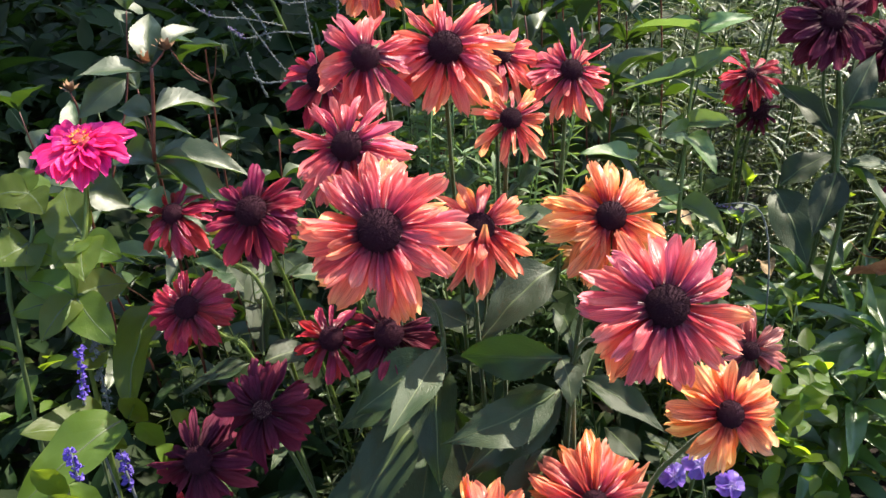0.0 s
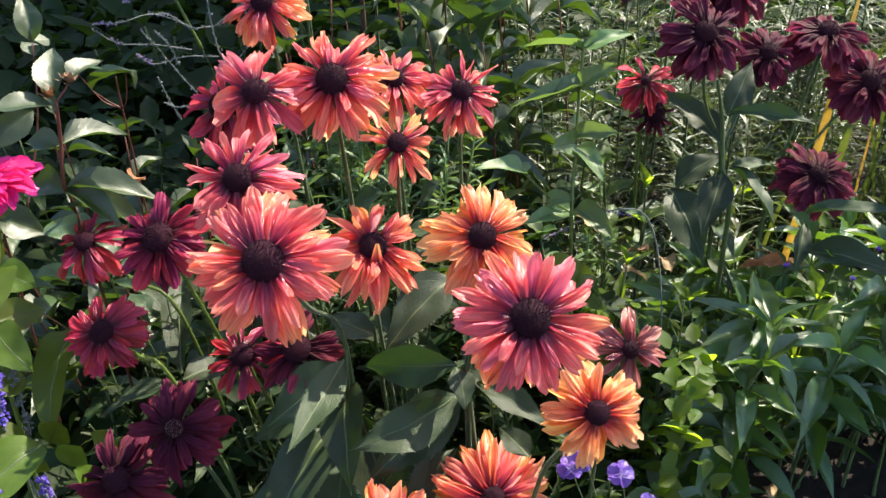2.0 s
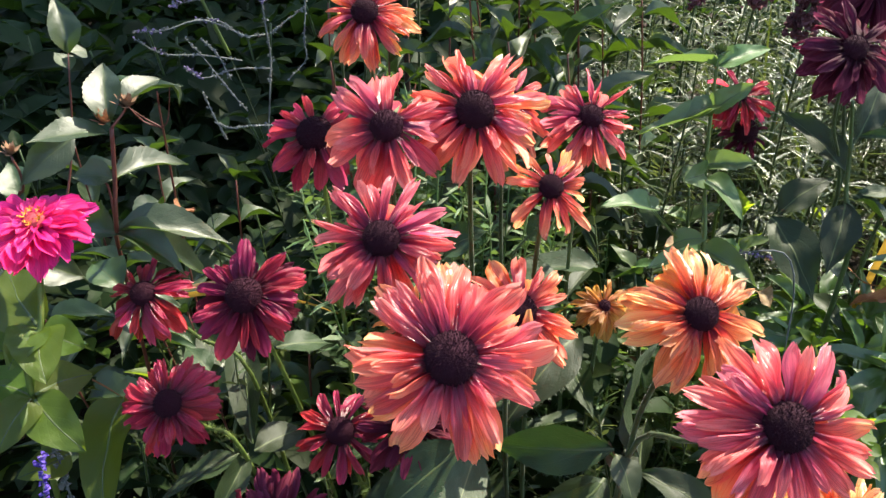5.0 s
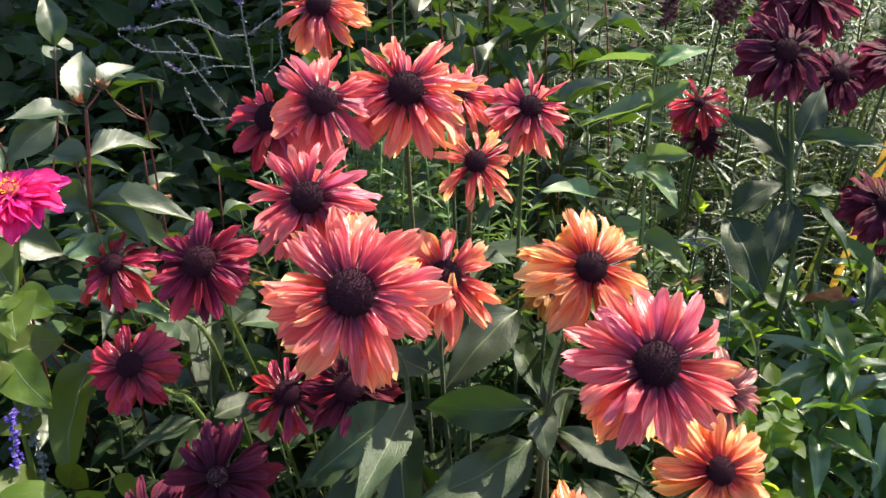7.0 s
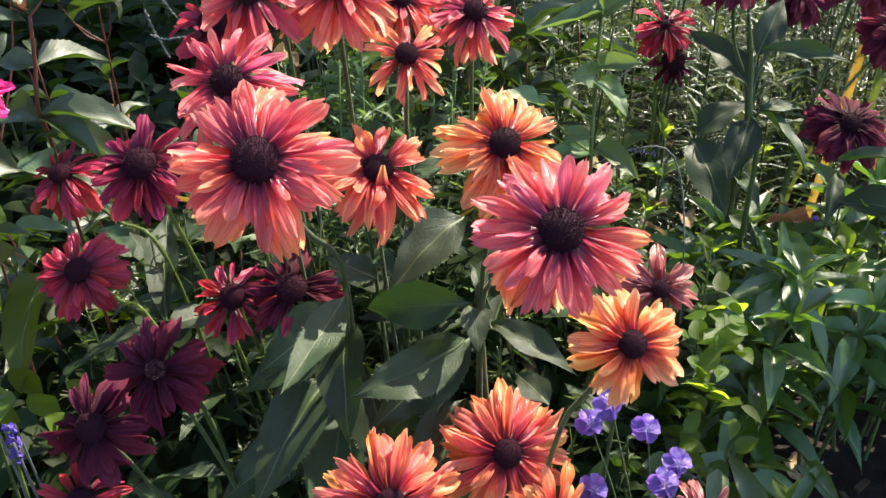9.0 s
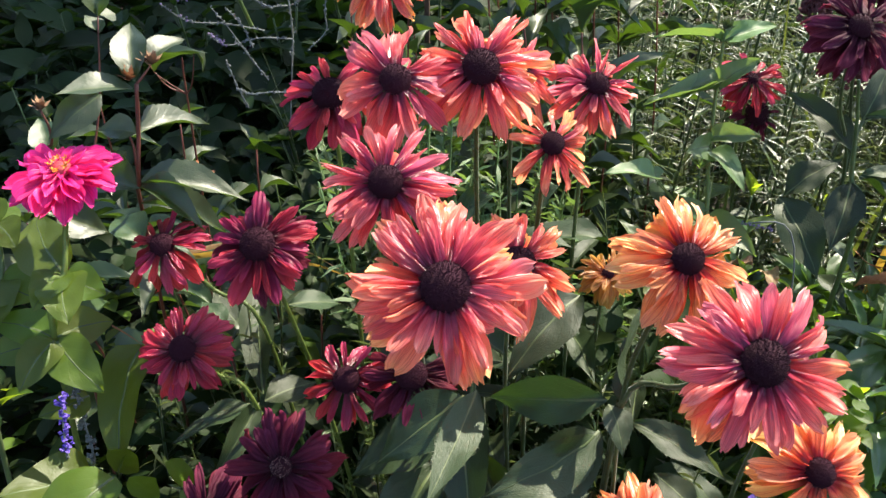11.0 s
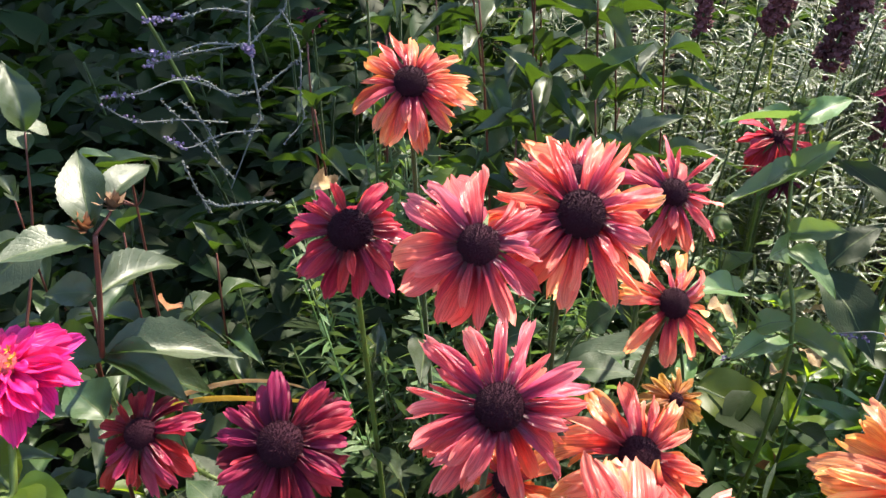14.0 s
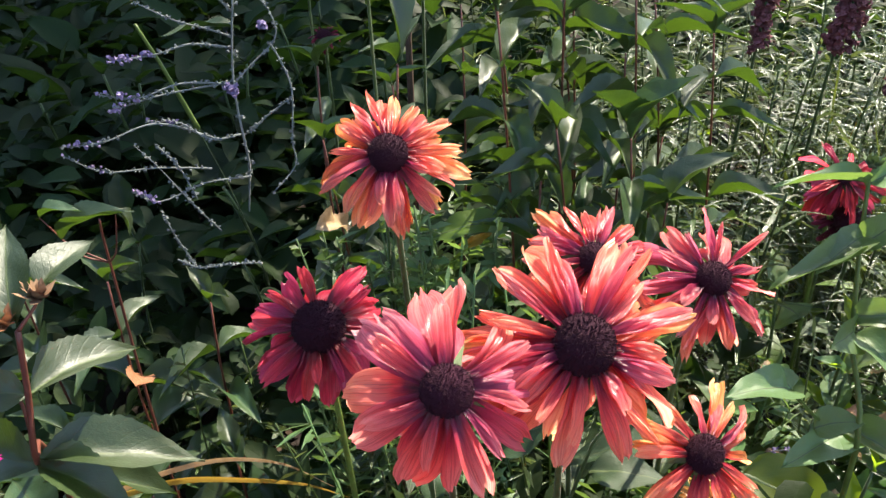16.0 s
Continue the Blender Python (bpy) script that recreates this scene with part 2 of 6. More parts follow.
LITTER = plain_material("litter_orange", (0.20, 0.07, 0.025), (0.40, 0.18, 0.08), 70, 0.7, 0.5, thin=0.2)
SPIKE_RED = plain_material("spike_red", (0.045, 0.018, 0.02), (0.18, 0.05, 0.055), 200, 0.75, 0.5, thin=0.15)
SOIL = plain_material("soil", (0.012, 0.009, 0.008), (0.030, 0.022, 0.019), 35, 0.95, 0.9, 0.2, distance=0.01)
BARK = plain_material("bark_chip", (0.022, 0.014, 0.010), (0.08, 0.05, 0.034), 60, 0.9, 0.8, 0.2)

LEAF = {
    "rudbeckia": leaf_material("leaf_rudbeckia", (0.015, 0.025, 0.009), (0.050, 0.065, 0.032), (0.12, 0.26, 0.012), 0.48, 0.06, 4.0, 0.0, 0.8, 0.30, 0.28),
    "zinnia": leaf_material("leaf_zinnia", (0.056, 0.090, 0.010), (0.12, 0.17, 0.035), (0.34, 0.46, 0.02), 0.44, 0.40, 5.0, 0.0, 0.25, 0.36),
    "helio": leaf_material("leaf_serrated", (0.021, 0.038, 0.010), (0.062, 0.09, 0.027), (0.14, 0.26, 0.012), 0.44, 0.18, 9.0, 0.0, 0.45, 0.68),
    "salvia": leaf_material("leaf_lance", (0.030, 0.063, 0.013), (0.085, 0.13, 0.04), (0.22, 0.40, 0.02), 0.36, 0.26, 10.0, 0.0, 0.5, 0.75),
    "pale": leaf_material("leaf_pale", (0.070, 0.115, 0.040), (0.14, 0.19, 0.09), (0.26, 0.40, 0.06), 0.42, 0.34, 8.0, 0.0, 0.35, 0.5),
    "lime": leaf_material("leaf_lime", (0.044, 0.080, 0.007), (0.09, 0.15, 0.016), (0.50, 0.70, 0.03), 0.45, 0.55, 6.0, 0.0),
    "grass": leaf_material("leaf_fine", (0.030, 0.045, 0.012), (0.10, 0.13, 0.05), (0.26, 0.33, 0.08), 0.28, 0.24, 1.0, 0.0, 0.35, 0.48),
    # green set far darker than a leaf, with the shade put into it
    "dark": leaf_material("leaf_shade_dark", (0.011, 0.021, 0.006), (0.03, 0.048, 0.016), (0.08, 0.16, 0.012), 0.55, 0.24, 8.0, 0.0, 0.35, 0.12),
}


# ---------------------------------------------------------------- mesh helpers
def mesh_of(name, verts, faces, mat, uvs=None, smooth=True):
    me = bpy.data.meshes.new(name)
    me.from_pydata(verts, [], faces)
    if uvs is not None:
        layer = me.uv_layers.new(name="uv")
        idx = np.empty(len(me.loops), dtype=np.int32)
        me.loops.foreach_get("vertex_index", idx)
        layer.data.foreach_set("uv", np.asarray(uvs, dtype=np.float32)[idx].ravel())
    me.polygons.foreach_set("use_smooth", [smooth] * len(me.polygons))
    me.materials.append(mat)
    me.update()
    return me


def piece(name, me, parent, m, label=""):
    """One mesh object at the world pose m under a parent whose place is known."""
    ob = new(name, me)
    ob.parent = parent
    base = Vector(parent["at"]) if parent is not None else Vector()
    ob.matrix_basis = Matrix.Translation(-base) @ m
    return tagged(ob, label) if label else ob


def sub_piece(name, me, parent):
    """A mesh that shares the pose of the part it sits on."""
    ob = new(name, me)
    ob.parent = parent
    return ob


def thing(name, base, label, category, group="", kind=""):
    ob = new(name)
    ob.location = base
    ob["at"] = tuple(base)
    ob.empty_display_size = 0.02
    return tagged(ob, label, category, group, kind)


def sheet(fn, nu, nv):
    verts, uvs, faces = [], [], []
    for i in range(nu + 1):
        for j in range(nv + 1):
            verts.append(fn(i / nu, j / nv))
            uvs.append((i / nu, j / nv))
    for i in range(nu):
        for j in range(nv):
            a = i * (nv + 1) + j
            faces.append((a, a + nv + 1, a + nv + 2, a + 1))
    return verts, faces, uvs


def tube_data(points, radii, sides=6):
    verts, faces = [], []
    pts = [Vector(p) for p in points]
    side = Vector((1, 0, 0))
    for i, p in enumerate(pts):
        d = (pts[min(i + 1, len(pts) - 1)] - pts[max(i - 1, 0)]).normalized()
        side = (side - d * side.dot(d)).normalized()
        up = d.cross(side)
        for k in range(sides):
            a = 2 * math.pi * k / sides
            verts.append(p + (side * math.cos(a) + up * math.sin(a)) * radii[i])
        if i:
            for k in range(sides):
                q, r = (i - 1) * sides, i * sides
                faces.append((q + k, q + (k + 1) % sides, r + (k + 1) % sides, r + k))
    faces.append(tuple(range(sides))[::-1])
    faces.append(tuple(range(len(verts) - sides, len(verts))))
    return verts, faces


def bezier(a, b, c, d, n):
    out = []
    for i in range(n + 1):
        t = i / n
        s = 1 - t
        out.append(a * s ** 3 + b * (3 * s * s * t) + c * (3 * s * t * t) + d * t ** 3)
    return out


def smooth_line(points, per=5):
    """A soft line through the given places."""
    p = [Vector(q) for q in points]
    p = [p[0] * 2 - p[1]] + p + [p[-1] * 2 - p[-2]]
    out = []
    for i in range(1, len(p) - 2):
        a, b, c, d = p[i - 1], p[i], p[i + 1], p[i + 2]
        for k in range(per):
            t = k / per
            out.append(0.5 * (2 * b + (c - a) * t + (2 * a - 5 * b + 4 * c - d) * t * t + (3 * b - a - 3 * c + d) * t ** 3))
    return out + [p[-2]]


def add_hairs(verts, faces, points, radius, rng, count, length):
    for _ in range(count):
        i = rng.randrange(len(points) - 1)
        p = points[i].lerp(points[i + 1], rng.random())
        a = rng.random() * 2 * math.pi
        d = (points[i + 1] - points[i]).normalized()
        out = Vector((math.cos(a), math.sin(a), rng.uniform(-0.3, 0.3)))
        out = (out - d * out.dot(d)).normalized()
        k = len(verts)
        w = d * 0.00025
        verts += [p + out * radius * 0.8 - w, p + out * radius * 0.8 + w, p + out * (radius + length * rng.uniform(0.5, 1.2))]
        faces.append((k, k + 1, k + 2))


# ---------------------------------------------------------------- petals and leaves
def petal_mesh(name, mat, rng, width=0.32, notch=0.07, droop=0.25, point=0.86):
    """A ray floret one unit long, its foot at the origin, lying along x."""
    bend = droop * rng.uniform(0.1, 1.9)
    curl = rng.uniform(-0.5, 0.35)
    twist = rng.uniform(-0.45, 0.45)
    sway = rng.uniform(-0.10, 0.10)
    gutter = rng.uniform(0.05, 0.16)
    w0 = width * rng.uniform(0.85, 1.15)
    roll = rng.uniform(-0.25, 0.3)
    ph = rng.uniform(0, 6)
    tip = rng.uniform(0.0, 1.0)
    blunt = rng.uniform(point - 0.06, point + 0.08)
    teeth = [rng.uniform(-0.055, 0.035) for _ in range(9)]

    def fn(u, v):
        s = 2 * v - 1
        w = w0 * min(1.0, 0.46 + 0.95 * u) * max(0.001, 1 - (max(0, u - 0.70) / 0.30) ** 2.4 * blunt) ** 0.6
        w = max(w, 0.012)
        x = u - notch * (1 - abs(s)) * max(0, u - 0.8) * 5 * (1 if tip > 0.5 else -0.6)
        x += teeth[round(v * 8)] * max(0, u - 0.75) * 4
        y = 0.5 * s * w + sway * u * u
        z = -bend * u ** 2 + gutter * w * (s * s) * 1.4 + roll * w * max(0, abs(s) - 0.6) * 2.5 + 0.030 * math.cos(s * 8.5 + 0.6 * math.sin(ph)) * min(1, 3 * u) + curl * max(0, u - 0.7) ** 2 * 2
        z += 0.032 * math.sin(u * 9 + ph + s * 2.5) + s * w * twist * u * 0.6
        return (x, y, z)

    v, f, uv = sheet(fn, 9, 8)
    return mesh_of(name, v, f, mat, uv)


def leaf_mesh(name, mat, rng, shape="lance", serrate=0.0, arch=0.3, fold=0.35, wave=0.02, rag=1.0, fringe=0):
    """A leaf one unit long and about one unit wide at most, foot at the origin, along x."""
    bend = arch * rng.uniform(0.5, 1.5)
    sway = rng.uniform(-0.08, 0.08)
    ph = rng.uniform(0, 6)
    twist = rng.uniform(-0.35, 0.35)
    ripple = [rng.uniform(0, 6) for _ in range(4)]
    nu = 26 if serrate else 16

    def half(u):
        if shape == "lance":
            return 0.5 * (math.sin(math.pi * min(1, u ** 0.84)) ** 1.15 * (1 - 0.15 * u) * 1.08 + 0.03 * (1 - u))
        if shape == "ovate":
            return 0.5 * (math.sin(math.pi * u ** 0.62) ** 0.75 + 0.04 * (1 - u))
        if shape == "spoon":
            return 0.5 * (math.sin(math.pi * u ** 1.35) ** 0.7 + 0.10 * (1 - u))
        return 0.5 * (math.sin(math.pi * u ** 0.7) ** 0.5)

    def fn(u, v):
        s = 2 * v - 1
        w = max(half(u), 0.004)
        if serrate and abs(s) > 0.9:
            w *= 1 + serrate * ((round(u * nu) % 2) - 0.5)
        w *= 1 + rag * (0.04 * math.sin(u * 9 + ripple[0] + 2 * s) + 0.03 * math.sin(u * 21 + ripple[1] - s))
        y = s * w + sway * math.sin(u * 3)
        z = -bend * u * u + fold * (s * s + 0.04) ** 0.5 * w * (0.55 + 0.45 * (1 - u)) + wave * math.sin(u * 11 + ph + (2.0 if s > 0 else 0)) * abs(s) ** 2
        z += 0.012 * math.sin(u * 17 + ripple[2]) * math.sin(s * 4 + ripple[3]) + s * w * twist * u
        return (u, y, z * 1.0)

    v, f, uv = sheet(fn, nu, 8)
    for i in range(fringe):
        u, edge = rng.uniform(0.05, 0.97), rng.choice((0.0, 1.0))
        p, q = Vector(fn(u, edge)), Vector(fn(u, 0.5))
        out = (p - q) * 0.13 + Vector((rng.uniform(0, 0.02), 0, rng.uniform(-0.01, 0.01)))
        k = len(v)
        v += [p - Vector((0.003, 0, 0)), p + Vector((0.003, 0, 0)), p + out]
        uv += [(u, 0.5)] * 3
        f.append((k, k + 1, k + 2))
    return mesh_of(name, v, f, mat, uv)


RNG = random.Random(7)
PETAL_SET = {k: [petal_mesh("petal_" + k, m, RNG, 0.27, 0.07, 0.25, 0.74) for _ in range(12)] for k, m in PETALS.items()}
PETAL_SET["magenta"] = [petal_mesh("petal_magenta", PETALS["magenta"], RNG, 0.5, 0.08, 0.10, 0.68) for _ in range(6)]
PETAL_SET["violet"] = [petal_mesh("petal_violet", PETALS["violet"], RNG, 0.8, 0.1, 0.3, 0.65) for _ in range(4)]
FOLDED = mesh_of("petal_folded", *(lambda s: (s[0], s[1], PETALS["salmon_under"], s[2]))(sheet(lambda u, v: (u, (v - 0.5) * (1 - 0.72 * u) + 0.1 * u, 0.12 * math.cos(v * 9) * (1 - u) - 0.15 * u * u), 6, 6)))
LEAVES = {
    "rudbeckia": [leaf_mesh("leaf_rudbeckia", LEAF["rudbeckia"], RNG, "lance", 0, 0.30, 0.24, 0.03, 0.6, 110) for _ in range(6)],
    "zinnia": [leaf_mesh("leaf_zinnia", LEAF["zinnia"], RNG, "ovate", 0, 0.25, 0.22, 0.03, 0.4) for _ in range(5)],
    "helio": [leaf_mesh("leaf_serrated", LEAF["helio"], RNG, "lance", 0.05, 0.34, 0.62, 0.02, 0.6) for _ in range(5)],
    "salvia": [leaf_mesh("leaf_lance", LEAF["salvia"], RNG, "lance", 0.06, 0.30, 0.35, 0.02) for _ in range(6)],
    "lime": [leaf_mesh("leaf_lime", LEAF["lime"], RNG, "spoon", 0.22, 0.2, 0.2, 0.03) for _ in range(4)],
    "shoot": [leaf_mesh("leaf_shoot", LEAF["lime"], RNG, "lance", 0.05, 0.25, 0.35, 0.02) for _ in range(4)],
    "pale": [leaf_mesh("leaf_pale", LEAF["pale"], RNG, "ovate", 0, 0.25, 0.4, 0.025) for _ in range(5)],
    "oval": [leaf_mesh("leaf_oval", LEAF["zinnia"], RNG, "spoon", 0, 0.15, 0.2, 0.02) for _ in range(4)],
    "dark": [leaf_mesh("leaf_shade_dark", LEAF["dark"], RNG, "ovate", 0.1, 0.3, 0.4, 0.03) for _ in range(5)],
}


def frame_of(origin, along, up, sx, sy, sz):
    x = Vector(along).normalized()
    y = Vector(up).cross(x)
    if y.length < 1e-4:
        y = Vector((0, 1, 0)).cross(x)
    y.normalize()
    z = x.cross(y)
    m = Matrix((x * sx, y * sy, z * sz)).transposed().to_4x4()
    m.translation = origin
    return m


def rib_mesh(me):
    """A raised midrib along the middle line of a leaf, in the leaf's own unit space."""
    line = [me.vertices[i].co.copy() for i in range(4, 9 * (27 if "serrated" in me.name else 17), 9)]
    verts, faces = [], []
    n = len(line) - 1
    for i, p in enumerate(line):
        w = 0.035 * (1 - 0.85 * i / n)
        verts += [p + Vector((0, -w, 0.001)), p + Vector((0, 0, 0.007 * (1 - 0.8 * i / n) + 0.002)), p + Vector((0, w, 0.001))]
        if i:
            k = 3 * i
            faces += [(k - 3, k, k + 1, k - 2), (k - 2, k + 1, k + 2, k - 1)]
    return mesh_of("midrib", verts, faces, RIB)


RIBS = {k: [rib_mesh(me) for me in LEAVES[k]] for k in ("rudbeckia", "zinnia", "helio", "pale")}


def leaf(parent, kind, base, tip, width, up=(0, 0, 1), pick=None, name="leaf", label="", rib=True, cup=1.0):
    base, tip = Vector(base), Vector(tip)
    length = (tip - base).length
    k = RNG.randrange(len(LEAVES[kind])) if pick is None else pick
    ob = piece(name, LEAVES[kind][k], parent, frame_of(base, tip - base, up, length, width, length * cup), label)
    if rib and kind in RIBS:
        sub_piece("midrib", RIBS[kind][k], ob)
    return ob


# ---------------------------------------------------------------- flower heads
def cone_mesh(name, rng, mat, tall=1.0, n=900):
    """A domed disc one unit in radius, set with small blunt florets in spirals."""
    verts, faces = [], []
    rings, seg = 6, 18
    for i in range(rings + 1):
        a = i / rings * math.pi / 2
        for k in range(seg):
            b = 2 * math.pi * k / seg
            verts.append(Vector((0.93 * math.cos(a) * math.cos(b), 0.93 * math.cos(a) * math.sin(b), 0.93 * tall * math.sin(a))))
    for i in range(rings):
        for k in range(seg):
            q, r = i * seg, (i + 1) * seg
            faces.append((q + k, q + (k + 1) % seg, r + (k + 1) % seg, r + k))
    for i in range(n):
        h = (i + 0.5) / n
        b = i * 2.39996
        r = math.sqrt(max(0, 1 - h * h)) * 0.93
        b += rng.uniform(-0.2, 0.2)
        c = Vector((r * math.cos(b), r * math.sin(b), (h + rng.uniform(-0.025, 0.025)) * tall * 0.93))
        nrm = Vector((c.x, c.y, c.z / tall)).normalized()
        t = nrm.orthogonal().normalized()
        s = nrm.cross(t)
        k = len(verts)
        w = rng.uniform(0.018, 0.028)
        up = rng.uniform(0.0, 0.09) * (0.5 + h)
        for a in range(4):
            ang = a * math.pi / 2 + b
            verts.append(c + (t * math.cos(ang) + s * math.sin(ang)) * w)
        for a in range(4):
            ang = a * math.pi / 2 + b
            verts.append(c + nrm * up + (t * math.cos(ang) + s * math.sin(ang)) * w * 0.55)
        for a in range(4):
            e = (a + 1) % 4
            faces.append((k + a, k + e, k + 4 + e, k + 4 + a))
        faces.append((k + 4, k + 5, k + 6, k + 7))
    return mesh_of(name, verts, faces, mat, None, False)


CONES = [cone_mesh("cone", RNG, CONE, t) for t in (0.7, 0.88, 1.2)]


def pollen_mesh():
    """Small pale grains scattered over the top of a cone of unit radius."""
    rng = random.Random(8)
    verts, faces = [], []
    for i in range(130):
        h = rng.uniform(0.45, 1.0)
        b = rng.uniform(0, 6.283)
        q = math.sqrt(max(0, 1 - h * h)) * 0.96
        c = Vector((q * math.cos(b), q * math.sin(b), h * 0.88))
        k, w = len(verts), rng.uniform(0.018, 0.04)
        verts += [c + Vector(d) * w for d in ((1, 0, 0), (0, 1, 0), (-1, 0, 0), (0, -1, 0), (0, 0, 2.0))]
        faces += [(k, k + 1, k + 4), (k + 1, k + 2, k + 4), (k + 2, k + 3, k + 4), (k + 3, k, k + 4)]
    return mesh_of("pollen", verts, faces, POLLEN_DUST, None, False)


POLLEN = pollen_mesh()


ZINNIA_DISC = cone_mesh("zinnia_disc", RNG, DISC, 0.8, 140)


def calyx_mesh():
    verts, faces = [Vector((0, 0, -0.25))], []
    for i in range(24):
        a = i * math.pi / 12
        d = Vector((math.cos(a), math.sin(a), 0))
        if i % 2:
            verts += [d * 0.30, d * 0.42 + Vector((0, 0, -0.05)), d * 0.44 + Vector((0, 0, -0.06))]
        else:
            verts += [d * 0.30, d * 0.70 + Vector((0, 0, -0.14)), d * 1.0 + Vector((0, 0, -0.40 - 0.1 * (i % 3)))]
    for i in range(24):
        p, q = 1 + 3 * i, 1 + 3 * ((i + 1) % 24)
        faces += [(0, q, p), (p, q, q + 1, p + 1), (p + 1, q + 1, q + 2, p + 2)]
    return mesh_of("calyx", verts, faces, STEM)


CALYX = calyx_mesh()
WORDS = {"coral": "coral-red", "salmon": "salmon-orange", "orange": "orange", "crimson": "crimson", "maroon": "dark maroon", "wine": "wine-red", "rose": "rose-pink", "sunset": "rose-pink and orange", "apricot": "apricot-orange", "dusky": "dusky pink", "yellow": "golden yellow"}


def facing(az, el):
    a, e = radians(az), radians(el)
    return Vector((math.sin(a) * math.cos(e), -math.cos(a) * math.cos(e), math.sin(e)))


def coneflower(kind, at, size, disc, az=0, el=48, n=22, droop=18, foot=None, leaves=3, seed=0, tall=1, gaps=0.0, spread=10, hairs=700, lean=0.5, leaf_len=0.078, low=0.3, folded=False, wide=1.0, via=None, pollen=False):
    """A rudbeckia on its own hairy stem: ray petals in two whorls round a dark cone."""
    rng = random.Random(seed * 13 + 5)
    at = Vector(at)
    nrm = facing(az, el)
    if foot is None:
        foot = (at.x + rng.uniform(-0.03, 0.03), at.y + rng.uniform(0.02, 0.07))
    base = Vector((foot[0], foot[1], 0.095))
    back = at - nrm * disc * 0.6
    ob = thing("coneflower", base, WORDS[kind] + " rudbeckia bloom with dark brown cone on hairy stem", "flower", "rudbeckia blooms")
    pts = bezier(base, base + Vector((0, 0, (back.z - base.z) * lean)), back - (nrm + Vector((0, 0, 0.6))).normalized() * 0.10, back, 18)
    if via:
        pts = smooth_line([base, base.lerp(Vector(via), 0.5) + Vector((0, 0.01, 0)), via, tuple(Vector(via).lerp(back, 0.6) - nrm * 0.02), back], 5)[:18] + [back]
    v, f = tube_data(pts, [0.0022 - 0.0006 * i / 18 + (0.0012 if i == 18 else 0) for i in range(19)], 8)
    add_hairs(v, f, pts, 0.0020, rng, hairs, 0.0036)
    piece("stem", mesh_of("stem", v, f, {"crimson": STEM_PALE, "wine": STEM_PALE}.get(kind, STEM)), ob, Matrix.Identity(4))
    spin = nrm.to_track_quat("Z", "Y").to_matrix().to_4x4()
    body = Matrix.Translation(at - nrm * disc * 0.45) @ spin
    cone = piece("cone", CONES[tall], ob, body @ Matrix.Diagonal((disc, disc, disc, 1)) @ pose(0, 0, 0, 0, 0, rng.uniform(0, 360)), "dark brown domed cone")
    if pollen:
        tagged(sub_piece("pollen", POLLEN, cone), "pale grains of pollen on the cone")
    piece("calyx", CALYX, ob, body @ Matrix.Translation((0, 0, -0.15 * disc)) @ Matrix.Diagonal((size * 0.42, size * 0.42, size * 0.42, 1)))
    share = (0.38, 0.34, 0.28) if n > 20 else (0.5, 0.5)
    for layer, part in enumerate(share):
        count = round(n * part)
        for i in range(count):
            if rng.random() < gaps:
                continue
            a = (i + 0.5 * layer + rng.uniform(-0.48, 0.48)) * 360 / count
            dip = droop * (-0.15, 0.75, 1.5)[layer] + rng.uniform(-spread, spread)
            ln = (size - disc * 0.6) * (rng.uniform(0.58, 0.92) if layer == 0 else rng.uniform(0.82, 1.08))
            wd = ln * wide * (rng.uniform(0.62, 1.05) if layer == 0 else rng.uniform(0.85, 1.3))
            m = body @ pose(0, 0, (0.10 - 0.15 * layer) * disc, 0, 0, a) @ pose(disc * 0.68, 0, 0, rng.uniform(-34, 34), dip, 0) @ Matrix.Diagonal((ln, wd, ln, 1))
            me = rng.choice(PETAL_SET[kind if layer == 0 or rng.random() < (0.75, 0.75, 0.25)[layer] else kind + "_under"])
            piece("petal", me, ob, m)
    for i in range(2 + seed % 2 if n >= 34 else 0):
        ln = size * rng.uniform(0.30, 0.46)
        m = body @ pose(0, 0, 0.22 * disc, 0, 0, -90 + rng.uniform(-75, 75)) @ pose(disc * 0.95, 0, 0, rng.uniform(-30, 30), rng.uniform(-38, -8), 0) @ Matrix.Diagonal((ln, ln * 1.5, ln * 1.6, 1))
        piece("petal", rng.choice(PETAL_SET[kind]), ob, m)
    if folded:
        m = body @ pose(0, 0, 0, 0, 0, -100) @ pose(disc * 1.30, 0, 0.5 * disc, 0, -150, 0) @ Matrix.Diagonal((disc * 1.15, disc * 0.8, disc, 1))
        piece("petal", FOLDED, ob, m, "petal folded up over the cone")
    for i in range(leaves):
        k = low + 0.36 * (i + rng.random() * 0.5) / max(1, leaves)
        p = pts[int(k * 18)]
        a = rng.uniform(0, 360) if i else rng.uniform(-60, 60)
        d = facing(a, rng.uniform(5, 45))
        ln = leaf_len * rng.uniform(0.7, 1.2)
        leaf(ob, "rudbeckia", p, p + d * ln, ln * rng.uniform(0.26, 0.36))
    return ob


# ---------------------------------------------------------------- ground
def ground_height(x, y):
    return 0.10 + 0.018 * noise.noise((x * 3.1, y * 3.1, 0.3)) + 0.008 * noise.noise((x * 17, y * 17, 2.0))


